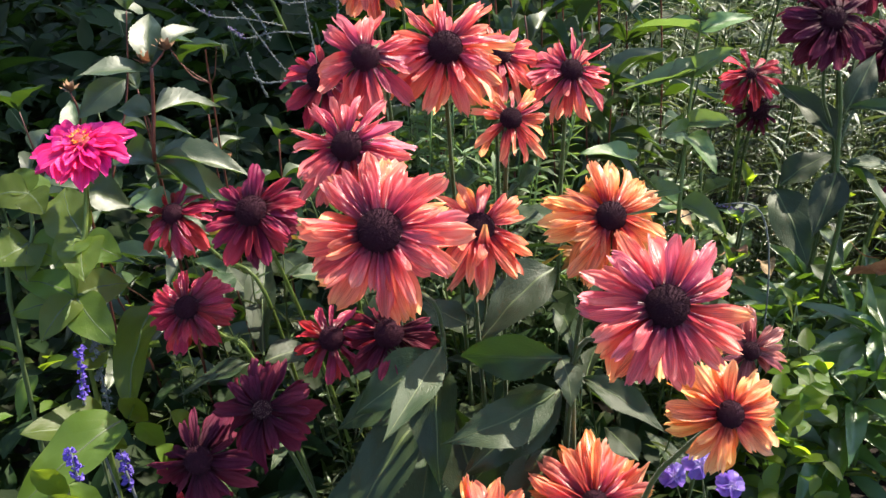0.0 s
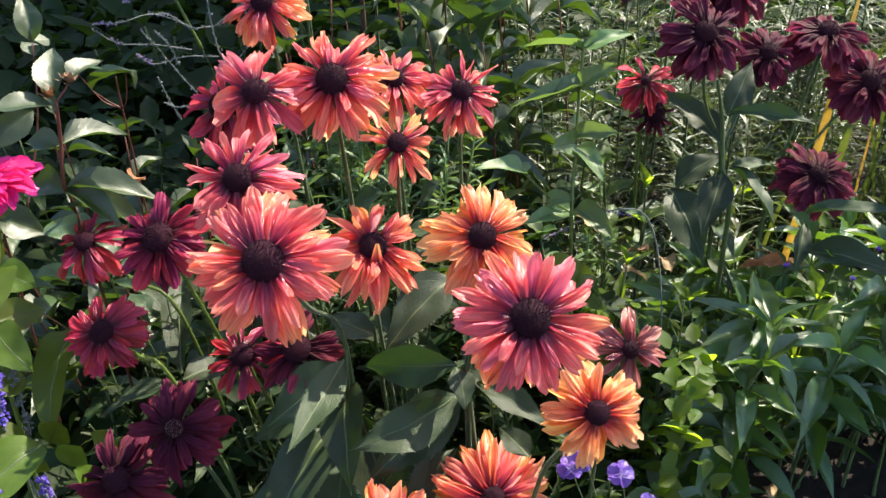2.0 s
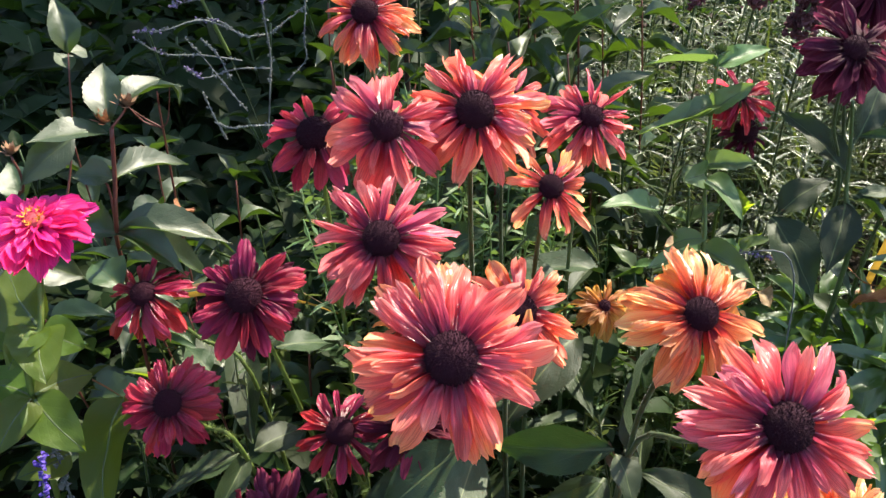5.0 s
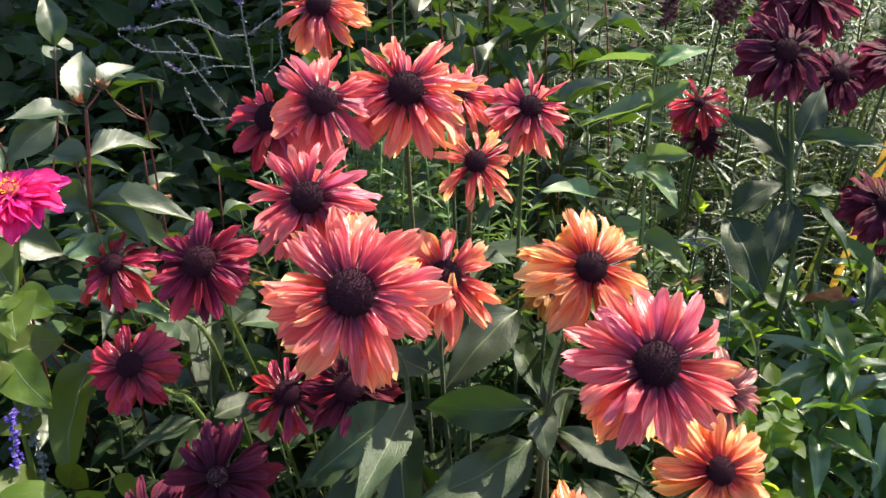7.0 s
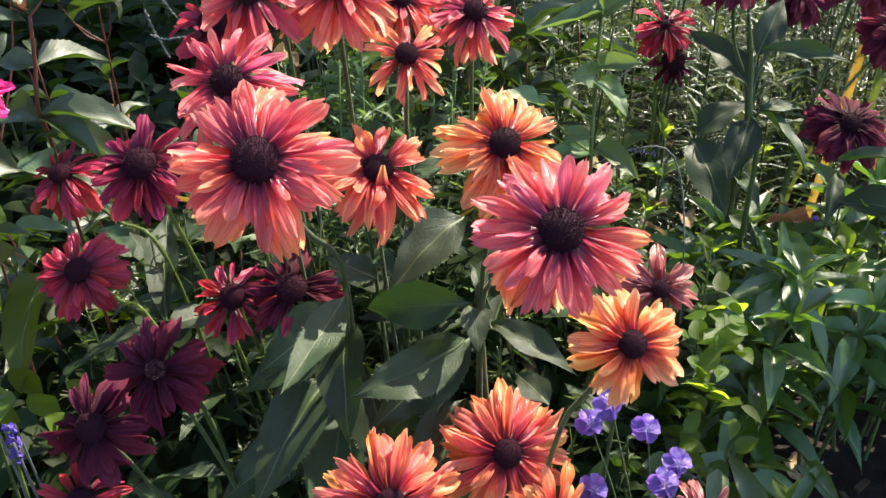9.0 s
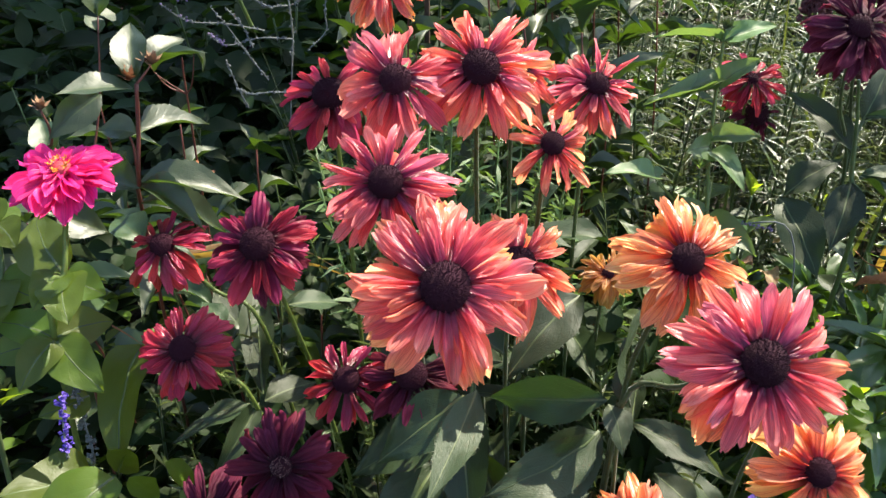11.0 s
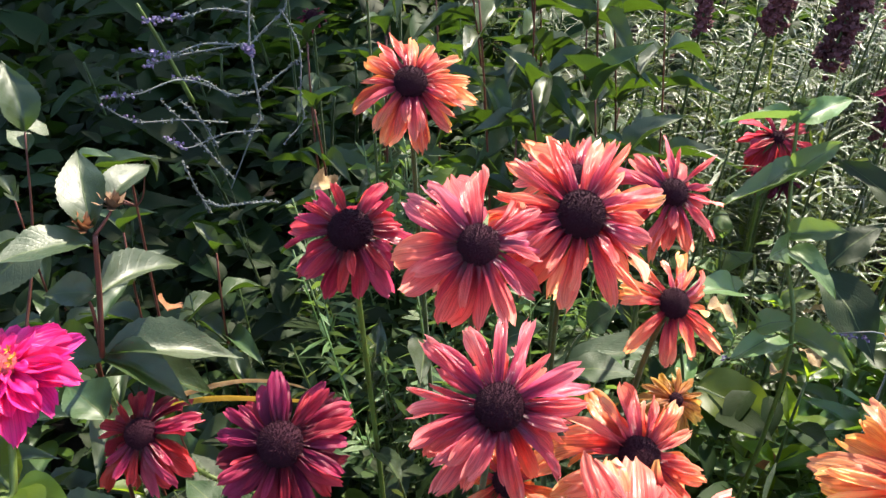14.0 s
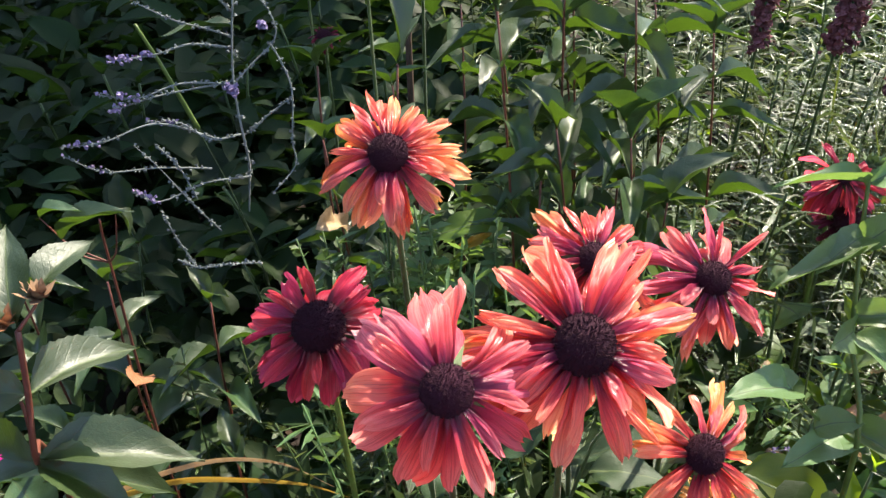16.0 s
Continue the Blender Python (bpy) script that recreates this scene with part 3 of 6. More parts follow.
def build_ground():
    line = [-60, -30, -15, -8, -5, -3.5] + [-2.5 + 0.05 * i for i in range(101)] + [3.5, 5, 8, 15, 30, 60]
    verts, faces = [], []
    n = len(line)
    for y in line:
        for x in line:
            near = abs(x) < 2.6 and abs(y) < 2.6
            verts.append((x, y + 1.5, ground_height(x, y + 1.5) if near else 0.10))
    for i in range(n - 1):
        for j in range(n - 1):
            a = i * n + j
            faces.append((a, a + 1, a + n + 1, a + n))
    ob = new("ground", mesh_of("ground", verts, faces, SOIL))
    # unseen board walls, added to cut the sky light from back and left
    for name, m in (("wall_back", pose(0, 4.95, 1.2)), ("wall_left", pose(-3.4, 1.5, 1.2, 0, 0, 90))):
        verts, faces = [], []
        for i in range(54):
            x = -4.05 + 0.15 * i
            k = len(verts)
            y = 0.012 * (i % 2)
            for p in ((x, y, -1.12), (x + 0.146, y, -1.12), (x + 0.146, y, 1.1), (x, y, 1.1)):
                verts += [p, (p[0], p[1] + 0.02, p[2])]
            faces += [(k, k + 2, k + 4, k + 6), (k + 7, k + 5, k + 3, k + 1), (k, k + 1, k + 3, k + 2), (k + 2, k + 3, k + 5, k + 4), (k + 4, k + 5, k + 7, k + 6), (k + 6, k + 7, k + 1, k)]
        wall = new(name, mesh_of(name, verts, faces, BARK, None, False))
        wall.matrix_basis = m
        tagged(wall, "unseen dark board fence added to block low sky light", "fence", "", "structure")
    tagged(ob, "dark bare garden soil under the plants", "ground", "", "structure")
    rng = random.Random(3)
    verts, faces = [], []
    for _ in range(2600):
        x, y = rng.uniform(-1.5, 1.8), rng.uniform(0.1, 3.2)
        c = Vector((x, y, ground_height(x, y) + 0.004))
        a, t = rng.uniform(0, 6.28), rng.uniform(-0.4, 0.4)
        d = Vector((math.cos(a), math.sin(a), t)) * rng.uniform(0.006, 0.022)
        s = Vector((-math.sin(a), math.cos(a), rng.uniform(-0.4, 0.4))) * rng.uniform(0.003, 0.008)
        k = len(verts)
        h = Vector((0, 0, rng.uniform(0.002, 0.006)))
        verts += [c - d - s, c + d - s * 0.6, c + d * 0.8 + s, c - d * 0.9 + s * 0.7]
        verts += [p + h for p in verts[-4:]]
        faces += [(k + 4, k + 5, k + 6, k + 7), (k, k + 1, k + 5, k + 4), (k + 1, k + 2, k + 6, k + 5), (k + 2, k + 3, k + 7, k + 6), (k + 3, k, k + 4, k + 7)]
    tagged(new("bark_mulch", mesh_of("bark_mulch", verts, faces, BARK, None, False)), "brown bark chips scattered over dark soil", "mulch", "", "stuff")


build_ground()


# ---------------------------------------------------------------- rudbeckia blooms
coneflower("coral", (-0.029, 0.413, 0.760), 0.049, 0.0134, 2, 40, 46, 18, (-0.02, 0.60), 0, 1, wide=1.15, via=(-0.004, 0.556, 0.585))
coneflower("sunset", (0.125, 0.391, 0.721), 0.048, 0.0130, 4, 42, 48, 22, (0.09, 0.56), 0, 2, wide=1.1, via=(0.092, 0.514, 0.585))
coneflower("salmon", (0.027, 0.552, 0.684), 0.048, 0.0120, 20, 55, 40, 30, (0.04, 0.64), 0, 3, gaps=0.05, spread=18, folded=True)
coneflower("apricot", (0.103, 0.455, 0.742), 0.040, 0.0098, 5, 45, 38, 16, (0.09, 0.57), 0, 4, via=(0.092, 0.514, 0.585))
coneflower("rose", (-0.057, 0.512, 0.767), 0.044, 0.0110, -4, 46, 36, 20, (-0.05, 0.68), 2, 5, wide=0.82, spread=14)
coneflower("rose", (-0.049, 0.586, 0.7995), 0.045, 0.0106, 0, 40, 24, 20, (-0.03, 0.66), 0, 6, wide=1.35)
coneflower("coral", (0.006, 0.602, 0.800), 0.049, 0.0132, 6, 44, 46, 22, (0.02, 0.68), 3, 7, wide=0.85)
coneflower("salmon", (0.051, 0.585, 0.752), 0.034, 0.0086, 10, 46, 23, 18, (0.05, 0.66), 2, 8, wide=0.82, spread=16)
coneflower("rose", (0.1085, 0.718, 0.7395), 0.043, 0.0104, 8, 48, 34, 22, (0.11, 0.78), 3, 9, wide=0.82)
coneflower("coral", (0.049, 0.737, 0.748), 0.045, 0.0100, 12, 50, 36, 24, (0.06, 0.80), 2, 10, wide=0.82)
coneflower("crimson", (-0.244, 0.685, 0.632), 0.039, 0.0108, -18, 58, 33, 26, (-0.13, 0.72), 1, 11, wide=1.15, via=(-0.172, 0.682, 0.545))
coneflower("wine", (-0.155, 0.617, 0.668), 0.043, 0.0140, -8, 48, 42, 24, (-0.10, 0.70), 2, 12, wide=1.2, spread=16)
coneflower("crimson", (-0.225, 0.620, 0.575), 0.039, 0.0115, -4, 50, 40, 20, (-0.12, 0.68), 1, 13, wide=1.1, via=(-0.182, 0.642, 0.500))
coneflower("maroon", (-0.138, 0.499, 0.563), 0.043, 0.0080, 0, 40, 29, 16, (-0.09, 0.56), 2, 14, wide=1.2, pollen=True, hairs=200)
coneflower("maroon", (-0.194, 0.496, 0.517), 0.043, 0.0120, -6, 44, 29, 20, (-0.14, 0.55), 2, 15, wide=1.2)
coneflower("crimson", (-0.209, 0.479, 0.462), 0.036, 0.0120, 0, 55, 26, 24, (-0.17, 0.54), 2, 16)
coneflower("apricot", (0.167, 0.390, 0.645), 0.037, 0.0088, 6, 42, 32, 12, (0.10, 0.52), 0, 17, wide=1.2, via=(0.135, 0.445, 0.52))
coneflower("dusky", (0.222, 0.520, 0.590), 0.033, 0.0076, 8, 38, 21, 14, (0.20, 0.58), 2, 18, wide=1.2)
coneflower("salmon", (-0.0575, 0.730, 0.826), 0.039, 0.0106, -4, 46, 39, 22, (-0.04, 0.79), 3, 19, wide=0.9)
coneflower("crimson", (-0.101, 0.712, 0.744), 0.043, 0.0150, -4, 58, 36, 26, (-0.09, 0.73), 3, 20, wide=1.2, tall=1, spread=16)
coneflower("crimson", (-0.098, 0.589, 0.562), 0.037, 0.0115, -6, 55, 25, 22, (-0.06, 0.68), 2, 21)
coneflower("maroon", (-0.048, 0.573, 0.577), 0.040, 0.0130, 4, 50, 29, 26, (-0.03, 0.66), 2, 22)
coneflower("salmon", (0.105, 0.462, 0.498), 0.052, 0.0115, 2, 42, 44, 14, (0.08, 0.54), 2, 23)
coneflower("salmon", (0.022, 0.413, 0.507), 0.050, 0.0115, -2, 42, 46, 14, (0.01, 0.50), 2, 24)
coneflower("orange", (0.133, 0.416, 0.478), 0.038, 0.0090, 4, 44, 29, 14, (0.11, 0.50), 1, 25)
coneflower("dusky", (0.226, 0.393, 0.490), 0.034, 0.0085, 6, 44, 23, 14, (0.20, 0.47), 1, 26)
coneflower("yellow", (0.131, 0.721, 0.559), 0.030, 0.0060, 6, 62, 39, 26, (0.13, 0.76), 2, 27, spread=18)
coneflower("orange", (-0.041, 0.559, 0.674), 0.034, 0.0085, 2, 56, 29, 38, (-0.03, 0.63), 2, 28, spread=16)
coneflower("maroon", (0.347, 0.784, 0.756), 0.048, 0.0120, 6, 42, 46, 20, (0.425, 0.915), 1, 29, wide=1.3, spread=16, via=(0.404, 0.860, 0.57))
coneflower("maroon", (0.389, 0.843, 0.792), 0.050, 0.0120, 10, 48, 46, 28, (0.425, 0.915), 1, 30, wide=1.3, spread=16, via=(0.404, 0.860, 0.57))
coneflower("maroon", (0.452, 0.885, 0.696), 0.039, 0.0110, 14, 50, 46, 34, (0.425, 0.915), 1, 31, wide=1.3, via=(0.404, 0.860, 0.57))
coneflower("maroon", (0.525, 0.908, 0.709), 0.049, 0.0130, 12, 74, 46, 14, (0.505, 0.955), 1, 32, wide=1.3, via=(0.485, 0.905, 0.50))
coneflower("maroon", (0.600, 0.935, 0.635), 0.050, 0.0140, 10, 44, 46, 20, (0.505, 0.955), 1, 33, wide=1.3, via=(0.485, 0.905, 0.50))
coneflower("maroon", (0.520, 0.860, 0.556), 0.049, 0.0120, 6, 56, 46, 20, (0.505, 0.955), 1, 34, wide=1.3, spread=16, via=(0.485, 0.905, 0.50))
coneflower("crimson", (0.350, 1.000, 0.628), 0.044, 0.0080, 0, 66, 32, 34, (0.36, 1.04), 2, 35, wide=0.85, spread=26)
coneflower("maroon", (0.368, 1.010, 0.580), 0.032, 0.0150, 8, 50, 29, 62, (0.38, 1.05), 1, 36, tall=2, spread=14)
coneflower("maroon", (-0.095, 1.271, 0.711), 0.018, 0.0080, 0, 65, 20, 40, (-0.10, 1.29), 1, 37)


# ---------------------------------------------------------------- leafy plants
def leafy_stem(name, kind, base, top, label, category, group="", stem=None, nodes=7, per=2, size=0.07, ratio=0.4, rise=25, first=0.2, taper=0.5, thick=0.0028, seed=0, tip_tuft=True, jitter=14, bow=0.03, rib=False):
    """A stem with leaves at its nodes: per=1 alternate, 2 opposite pairs, 3 or more whorls."""
    rng = random.Random(seed * 7 + 11)
    base, top = Vector(base), Vector(top)
    ob = thing(name, base, label, category, group)
    off = Vector((rng.uniform(-bow, bow), rng.uniform(-bow, bow), 0))
    pts = bezier(base, base.lerp(top, 0.35) + off, base.lerp(top, 0.7) + off, top, 12)
    v, f = tube_data(pts, [thick * (1 - 0.55 * i / 12) for i in range(13)], 6)
    piece("stem", mesh_of("stem", v, f, stem or STEM), ob, Matrix.Identity(4))
    turn = rng.uniform(0, 360)
    for i in range(nodes):
        k = first + (1 - first) * i / max(1, nodes - 1)
        fk = min(k * 12, 11.99)
        p = pts[int(fk)].lerp(pts[int(fk) + 1], fk - int(fk))
        s = size * (1 - taper * max(0, (k - 0.45) / 0.55)) * (0.75 + 0.25 * min(1, k / 0.4))
        for j in range(per):
            a = turn + 360 * j / per + rng.uniform(-jitter, jitter)
            el = rise + (25 if i == nodes - 1 and tip_tuft else 0) + rng.uniform(-jitter, jitter)
            d = facing(a, el)
            ln = s * rng.uniform(0.8, 1.2)
            leaf(ob, kind, p + d * thick * 0.5, p + d * ln, ln * ratio * rng.uniform(0.85, 1.15), rib=rib)
        turn += 90 if per == 2 else 137
    return ob


SALVIA = "mid-green leafy stem with lance-shaped leaves in the border"
# lance-leaved plants on the right of the bed
rng = random.Random(21)
for i in range(52):
    x, y = rng.uniform(0.36, 1.05), rng.uniform(0.70, 0.95)
    h = rng.uniform(0.40, 0.49) - (0.05 if y > 0.8 else 0)
    leafy_stem("lance_leaf_plant", "salvia", (x, y + 0.03, 0.095), (x + rng.uniform(-0.04, 0.04), y - rng.uniform(0, 0.05), h), SALVIA, "plant", "lance-leaved plants", nodes=5, per=4, size=0.084, ratio=0.27, rise=14, first=0.5, taper=0.25, seed=100 + i, jitter=22)
# broad pale-green plants between the blooms and the fine foliage
for i, (x, y, h) in enumerate([(0.30, 0.99, 0.52), (0.20, 0.86, 0.50), (0.34, 0.92, 0.47), (0.26, 0.80, 0.42)]):
    leafy_stem("zinnia_plant", "pale", (x, y + 0.02, 0.095), (x, y, h), "pale green upright stem with broad paired leaves", "plant", "broad-leaved stems", nodes=7, per=2, size=0.075, ratio=0.5, rise=28, seed=200 + i, thick=0.0034)
# lime-green low plants under the right-hand blooms
for i in range(3):
    x, y = rng.uniform(0.31, 0.36), rng.uniform(0.64, 0.80)
    leafy_stem("lime_leaf_plant", "lime", (x, y, 0.095), (x + rng.uniform(-0.03, 0.03), y - 0.02, rng.uniform(0.30, 0.42)), "lime-green low plant with small notched leaves", "plant", "lime-green plants", nodes=6, per=3, size=0.028, ratio=0.7, rise=20, seed=300 + i, thick=0.0016)
# red-stemmed leafy shoots behind the blooms
for i, (x, y, h) in enumerate([(0.05, 1.04, 0.79), (0.11, 1.06, 0.82), (0.17, 1.06, 0.79), (0.215, 1.14, 0.76), (0.25, 1.08, 0.74), (0.12, 1.12, 0.78), (0.085, 0.98, 0.71), (0.15, 0.99, 0.69), (0.14, 1.16, 0.82), (0.06, 1.16, 0.82), (0.19, 1.00, 0.62)]):
    leafy_stem("red_stemmed_plant", "helio", (x + 0.02, y + 0.05, 0.095), (x, y, h), "large dark green leaves on a branching dark red stem", "plant", "red-stemmed plants", STEM_RED, nodes=9, per=2, size=0.080, ratio=0.28, rise=12, first=0.40, taper=0.15, seed=450 + i, thick=0.0020, jitter=32, rib=True)
for i in range(12):
    x, y = rng.uniform(-0.06, 0.27), rng.uniform(1.0, 1.35)
    if x > 0.17 and y < 1.08:
        continue
    leafy_stem("red_stemmed_plant", "helio", (x, y, 0.095), (x + rng.uniform(-0.06, 0.06), y + rng.uniform(-0.05, 0.03), rng.uniform(0.55, 0.74)), "dark green serrated leaves on a reddish stem", "plant", "red-stemmed plants", STEM_RED, nodes=7, per=2, size=0.10, ratio=0.28, rise=26, seed=400 + i, thick=0.0022)
# low leaves under and behind everything, coloured dark for the shade there
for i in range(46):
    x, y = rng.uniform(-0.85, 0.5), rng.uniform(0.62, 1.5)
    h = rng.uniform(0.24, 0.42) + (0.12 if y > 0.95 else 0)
    leafy_stem("leafy_plant", "dark", (x, y, 0.095), (x + rng.uniform(-0.05, 0.05), y - rng.uniform(0, 0.05), h), "low leafy plant on dark soil, green darkened for shade", "plant", "dark leafy plants", nodes=7, per=2, size=0.060, ratio=0.48, rise=15, seed=500 + i)
# leaves below the front blooms, their shade put in by the darker leaf material
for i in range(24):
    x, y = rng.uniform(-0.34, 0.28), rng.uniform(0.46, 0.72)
    leafy_stem("leafy_plant", "dark", (x, y, 0.095), (x + rng.uniform(-0.04, 0.04), y - 0.03, rng.uniform(0.22, 0.36)), "leaves low in the clump, coloured dark for shade", "plant", "rudbeckia foliage", nodes=5, per=2, size=0.072, ratio=0.32, rise=18, seed=600 + i)
# tall stalks and broad-leaved plants at the back, leaf colour darkened for deep shade
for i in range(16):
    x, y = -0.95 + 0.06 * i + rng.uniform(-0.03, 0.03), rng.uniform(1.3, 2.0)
    leafy_stem("leafy_plant", "dark", (x, y, 0.095), (x + rng.uniform(-0.05, 0.05), y - 0.05, rng.uniform(0.38, 0.52)), "tall plant with broad leaves coloured dark for deep shade", "plant", "shaded plants", nodes=6, per=2, size=0.13, ratio=0.42, rise=10, first=0.3, seed=750 + i, thick=0.005)
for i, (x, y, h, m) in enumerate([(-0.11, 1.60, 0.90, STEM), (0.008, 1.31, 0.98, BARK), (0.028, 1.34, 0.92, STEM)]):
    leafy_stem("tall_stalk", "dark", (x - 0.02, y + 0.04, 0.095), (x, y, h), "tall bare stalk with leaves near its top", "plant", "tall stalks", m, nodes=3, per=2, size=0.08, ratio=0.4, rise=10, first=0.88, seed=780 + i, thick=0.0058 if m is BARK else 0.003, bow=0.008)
# background plants, in the same green darkened for shade
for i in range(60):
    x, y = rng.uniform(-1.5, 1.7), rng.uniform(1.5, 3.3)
    leafy_stem("leafy_plant", "dark", (x, y, 0.095), (x, y - 0.03, rng.uniform(0.3, 0.55)), "leafy plant at the back of the bed, coloured dark for shade", "plant", "back row plants", nodes=6, per=2, size=0.13, ratio=0.45, rise=15, seed=700 + i, thick=0.004)


# fine narrow-leaved plants at the back right
def fine_foliage(seed, count, xs, ys, heights, blades, lengths, widths, mat, label):
    """Many thin stems set with short narrow blades, one mesh for what nobody could count."""
    rng = random.Random(seed)
    verts, faces, uvs = [], [], []

    def fine_blade(p, d, ln, w):
        side = d.cross(Vector((rng.uniform(-1, 1), rng.uniform(-1, 1), rng.uniform(-1, 1)))).normalized() * w
        k = len(verts)
        sag = Vector((0, 0, -rng.uniform(0.05, 0.4) * ln))
        q = p + d * ln * 0.55 + sag * 0.25
        verts.extend([p - side * 0.5, p + side * 0.5, q + side, q - side, p + d * ln + sag])
        uvs.extend([(0, 0.3), (0, 0.7), (0.5, 0.8), (0.5, 0.2), (1, 0.5)])
        faces.extend([(k, k + 1, k + 2, k + 3), (k + 3, k + 2, k + 4)])

    for _ in range(count):
        x, y = rng.uniform(*xs), ys[0] + (ys[1] - ys[0]) * rng.random() ** 1.3
        base = Vector((x, y, 0.095))
        top = base + Vector((rng.uniform(-0.1, 0.1), rng.uniform(-0.1, 0.05), rng.uniform(*heights) - 0.1))
        pts = bezier(base, base.lerp(top, 0.4), base.lerp(top, 0.7), top, 5)
        k = len(verts)
        v, f = tube_data(pts, [0.0009] * 6, 4)
        verts.extend(v)
        uvs.extend([(0.5, 0.5)] * len(v))
        faces.extend([tuple(k + q for q in g) for g in f])
        for i in range(blades):
            p = base.lerp(top, rng.uniform(0.2, 1))
            fine_blade(p, facing(rng.uniform(0, 360), rng.uniform(0, 55)), rng.uniform(*lengths), rng.uniform(*widths))
    ob = new("fine_foliage", mesh_of("fine_foliage", verts, faces, mat, uvs))
    tagged(ob, label, "foliage", "", "stuff")


fine_foliage(31, 190, (0.10, 1.7), (1.05, 2.6), (0.40, 0.60), 40, (0.035, 0.075), (0.0012, 0.0026), LEAF["grass"], "fine feathery narrow-leaved stems catching the sun")
fine_foliage(32, 90, (-0.30, 0.34), (0.66, 1.15), (0.30, 0.60), 60, (0.010, 0.028), (0.0010, 0.0024), LEAF["grass"], "thin twiggy stems with small narrow leaves")


def liatris(base, top, blades, seed):
    """An upright stem set all round with narrow arching blades, longest near the ground."""
    rng = random.Random(seed)
    base, top = Vector(base), Vector(top)
    ob = thing("liatris", base, "upright green stem ringed with narrow shining blades", "plant", "narrow-leaved stems")
    pts = bezier(base, base.lerp(top, 0.4), base.lerp(top, 0.75) + Vector((0, 0, 0.01)), top, 8)
    v, f = tube_data(pts, [0.0020 - 0.0008 * i / 8 for i in range(9)], 6)
    piece("stem", mesh_of("stem", v, f, STEM), ob, Matrix.Identity(4))
    verts, faces, uvs = [], [], []
    for i in range(blades):
        k = 0.04 + 0.96 * (i + rng.random()) / blades
        p = base.lerp(top, k)
        d = facing(i * 137.5 + rng.uniform(-30, 30), rng.uniform(5, 50))
        ln = (0.095 - 0.055 * k) * rng.uniform(0.75, 1.25)
        w = rng.uniform(0.0014, 0.0026)
        side = d.cross(Vector((0, 0, 1))).normalized() * w
        sag = rng.uniform(0.1, 0.55) * ln
        q = len(verts)
        for m in range(5):
            u = m / 4
            c = p + d * ln * u - Vector((0, 0, sag * u * u))
            t = side * (1 - 0.92 * u ** 2.2)
            verts += [c - t, c + Vector((0, 0, -0.3 * w)), c + t]
            uvs += [(u, 0.1), (u, 0.5), (u, 0.9)]
            if m:
                a = q + 3 * m
                faces += [(a - 3, a, a + 1, a - 2), (a - 2, a + 1, a + 2, a - 1)]
    tagged(piece("foliage", mesh_of("foliage", verts, faces, LEAF["grass"], uvs), ob, Matrix.Identity(4)), kind="stuff")
    return ob


rng = random.Random(61)
for i in range(95):
    x, y = rng.uniform(0.16, 1.25), 1.04 + 0.75 * rng.random() ** 1.4
    if x < 0.24 and y < 1.2:
        x += 0.2
    if x > 0.55 and y < 1.3:
        y += 0.3
    liatris((x, y + 0.03, 0.095), (x + rng.uniform(-0.07, 0.05), y + rng.uniform(-0.09, 0.0), rng.uniform(0.52, 0.70)), 105, 900 + i)


fine_foliage(33, 60, (-0.07, 0.10), (0.84, 1.00), (0.44, 0.66), 70, (0.012, 0.032), (0.0012, 0.0030), LEAF["pale"], "pale feathery leaves lit by the sun")
fine_foliage(35, 34, (-0.10, 0.06), (1.00, 1.16), (0.52, 0.66), 60, (0.010, 0.026), (0.0022, 0.0050), LEAF["pale"], "small crinkled grey-green leaves in a patch of sun")
fine_foliage(34, 30, (0.10, 0.30), (0.80, 0.98), (0.36, 0.50), 60, (0.012, 0.030), (0.0012, 0.0034), LEAF["pale"], "thin pale twigs with small leaves")


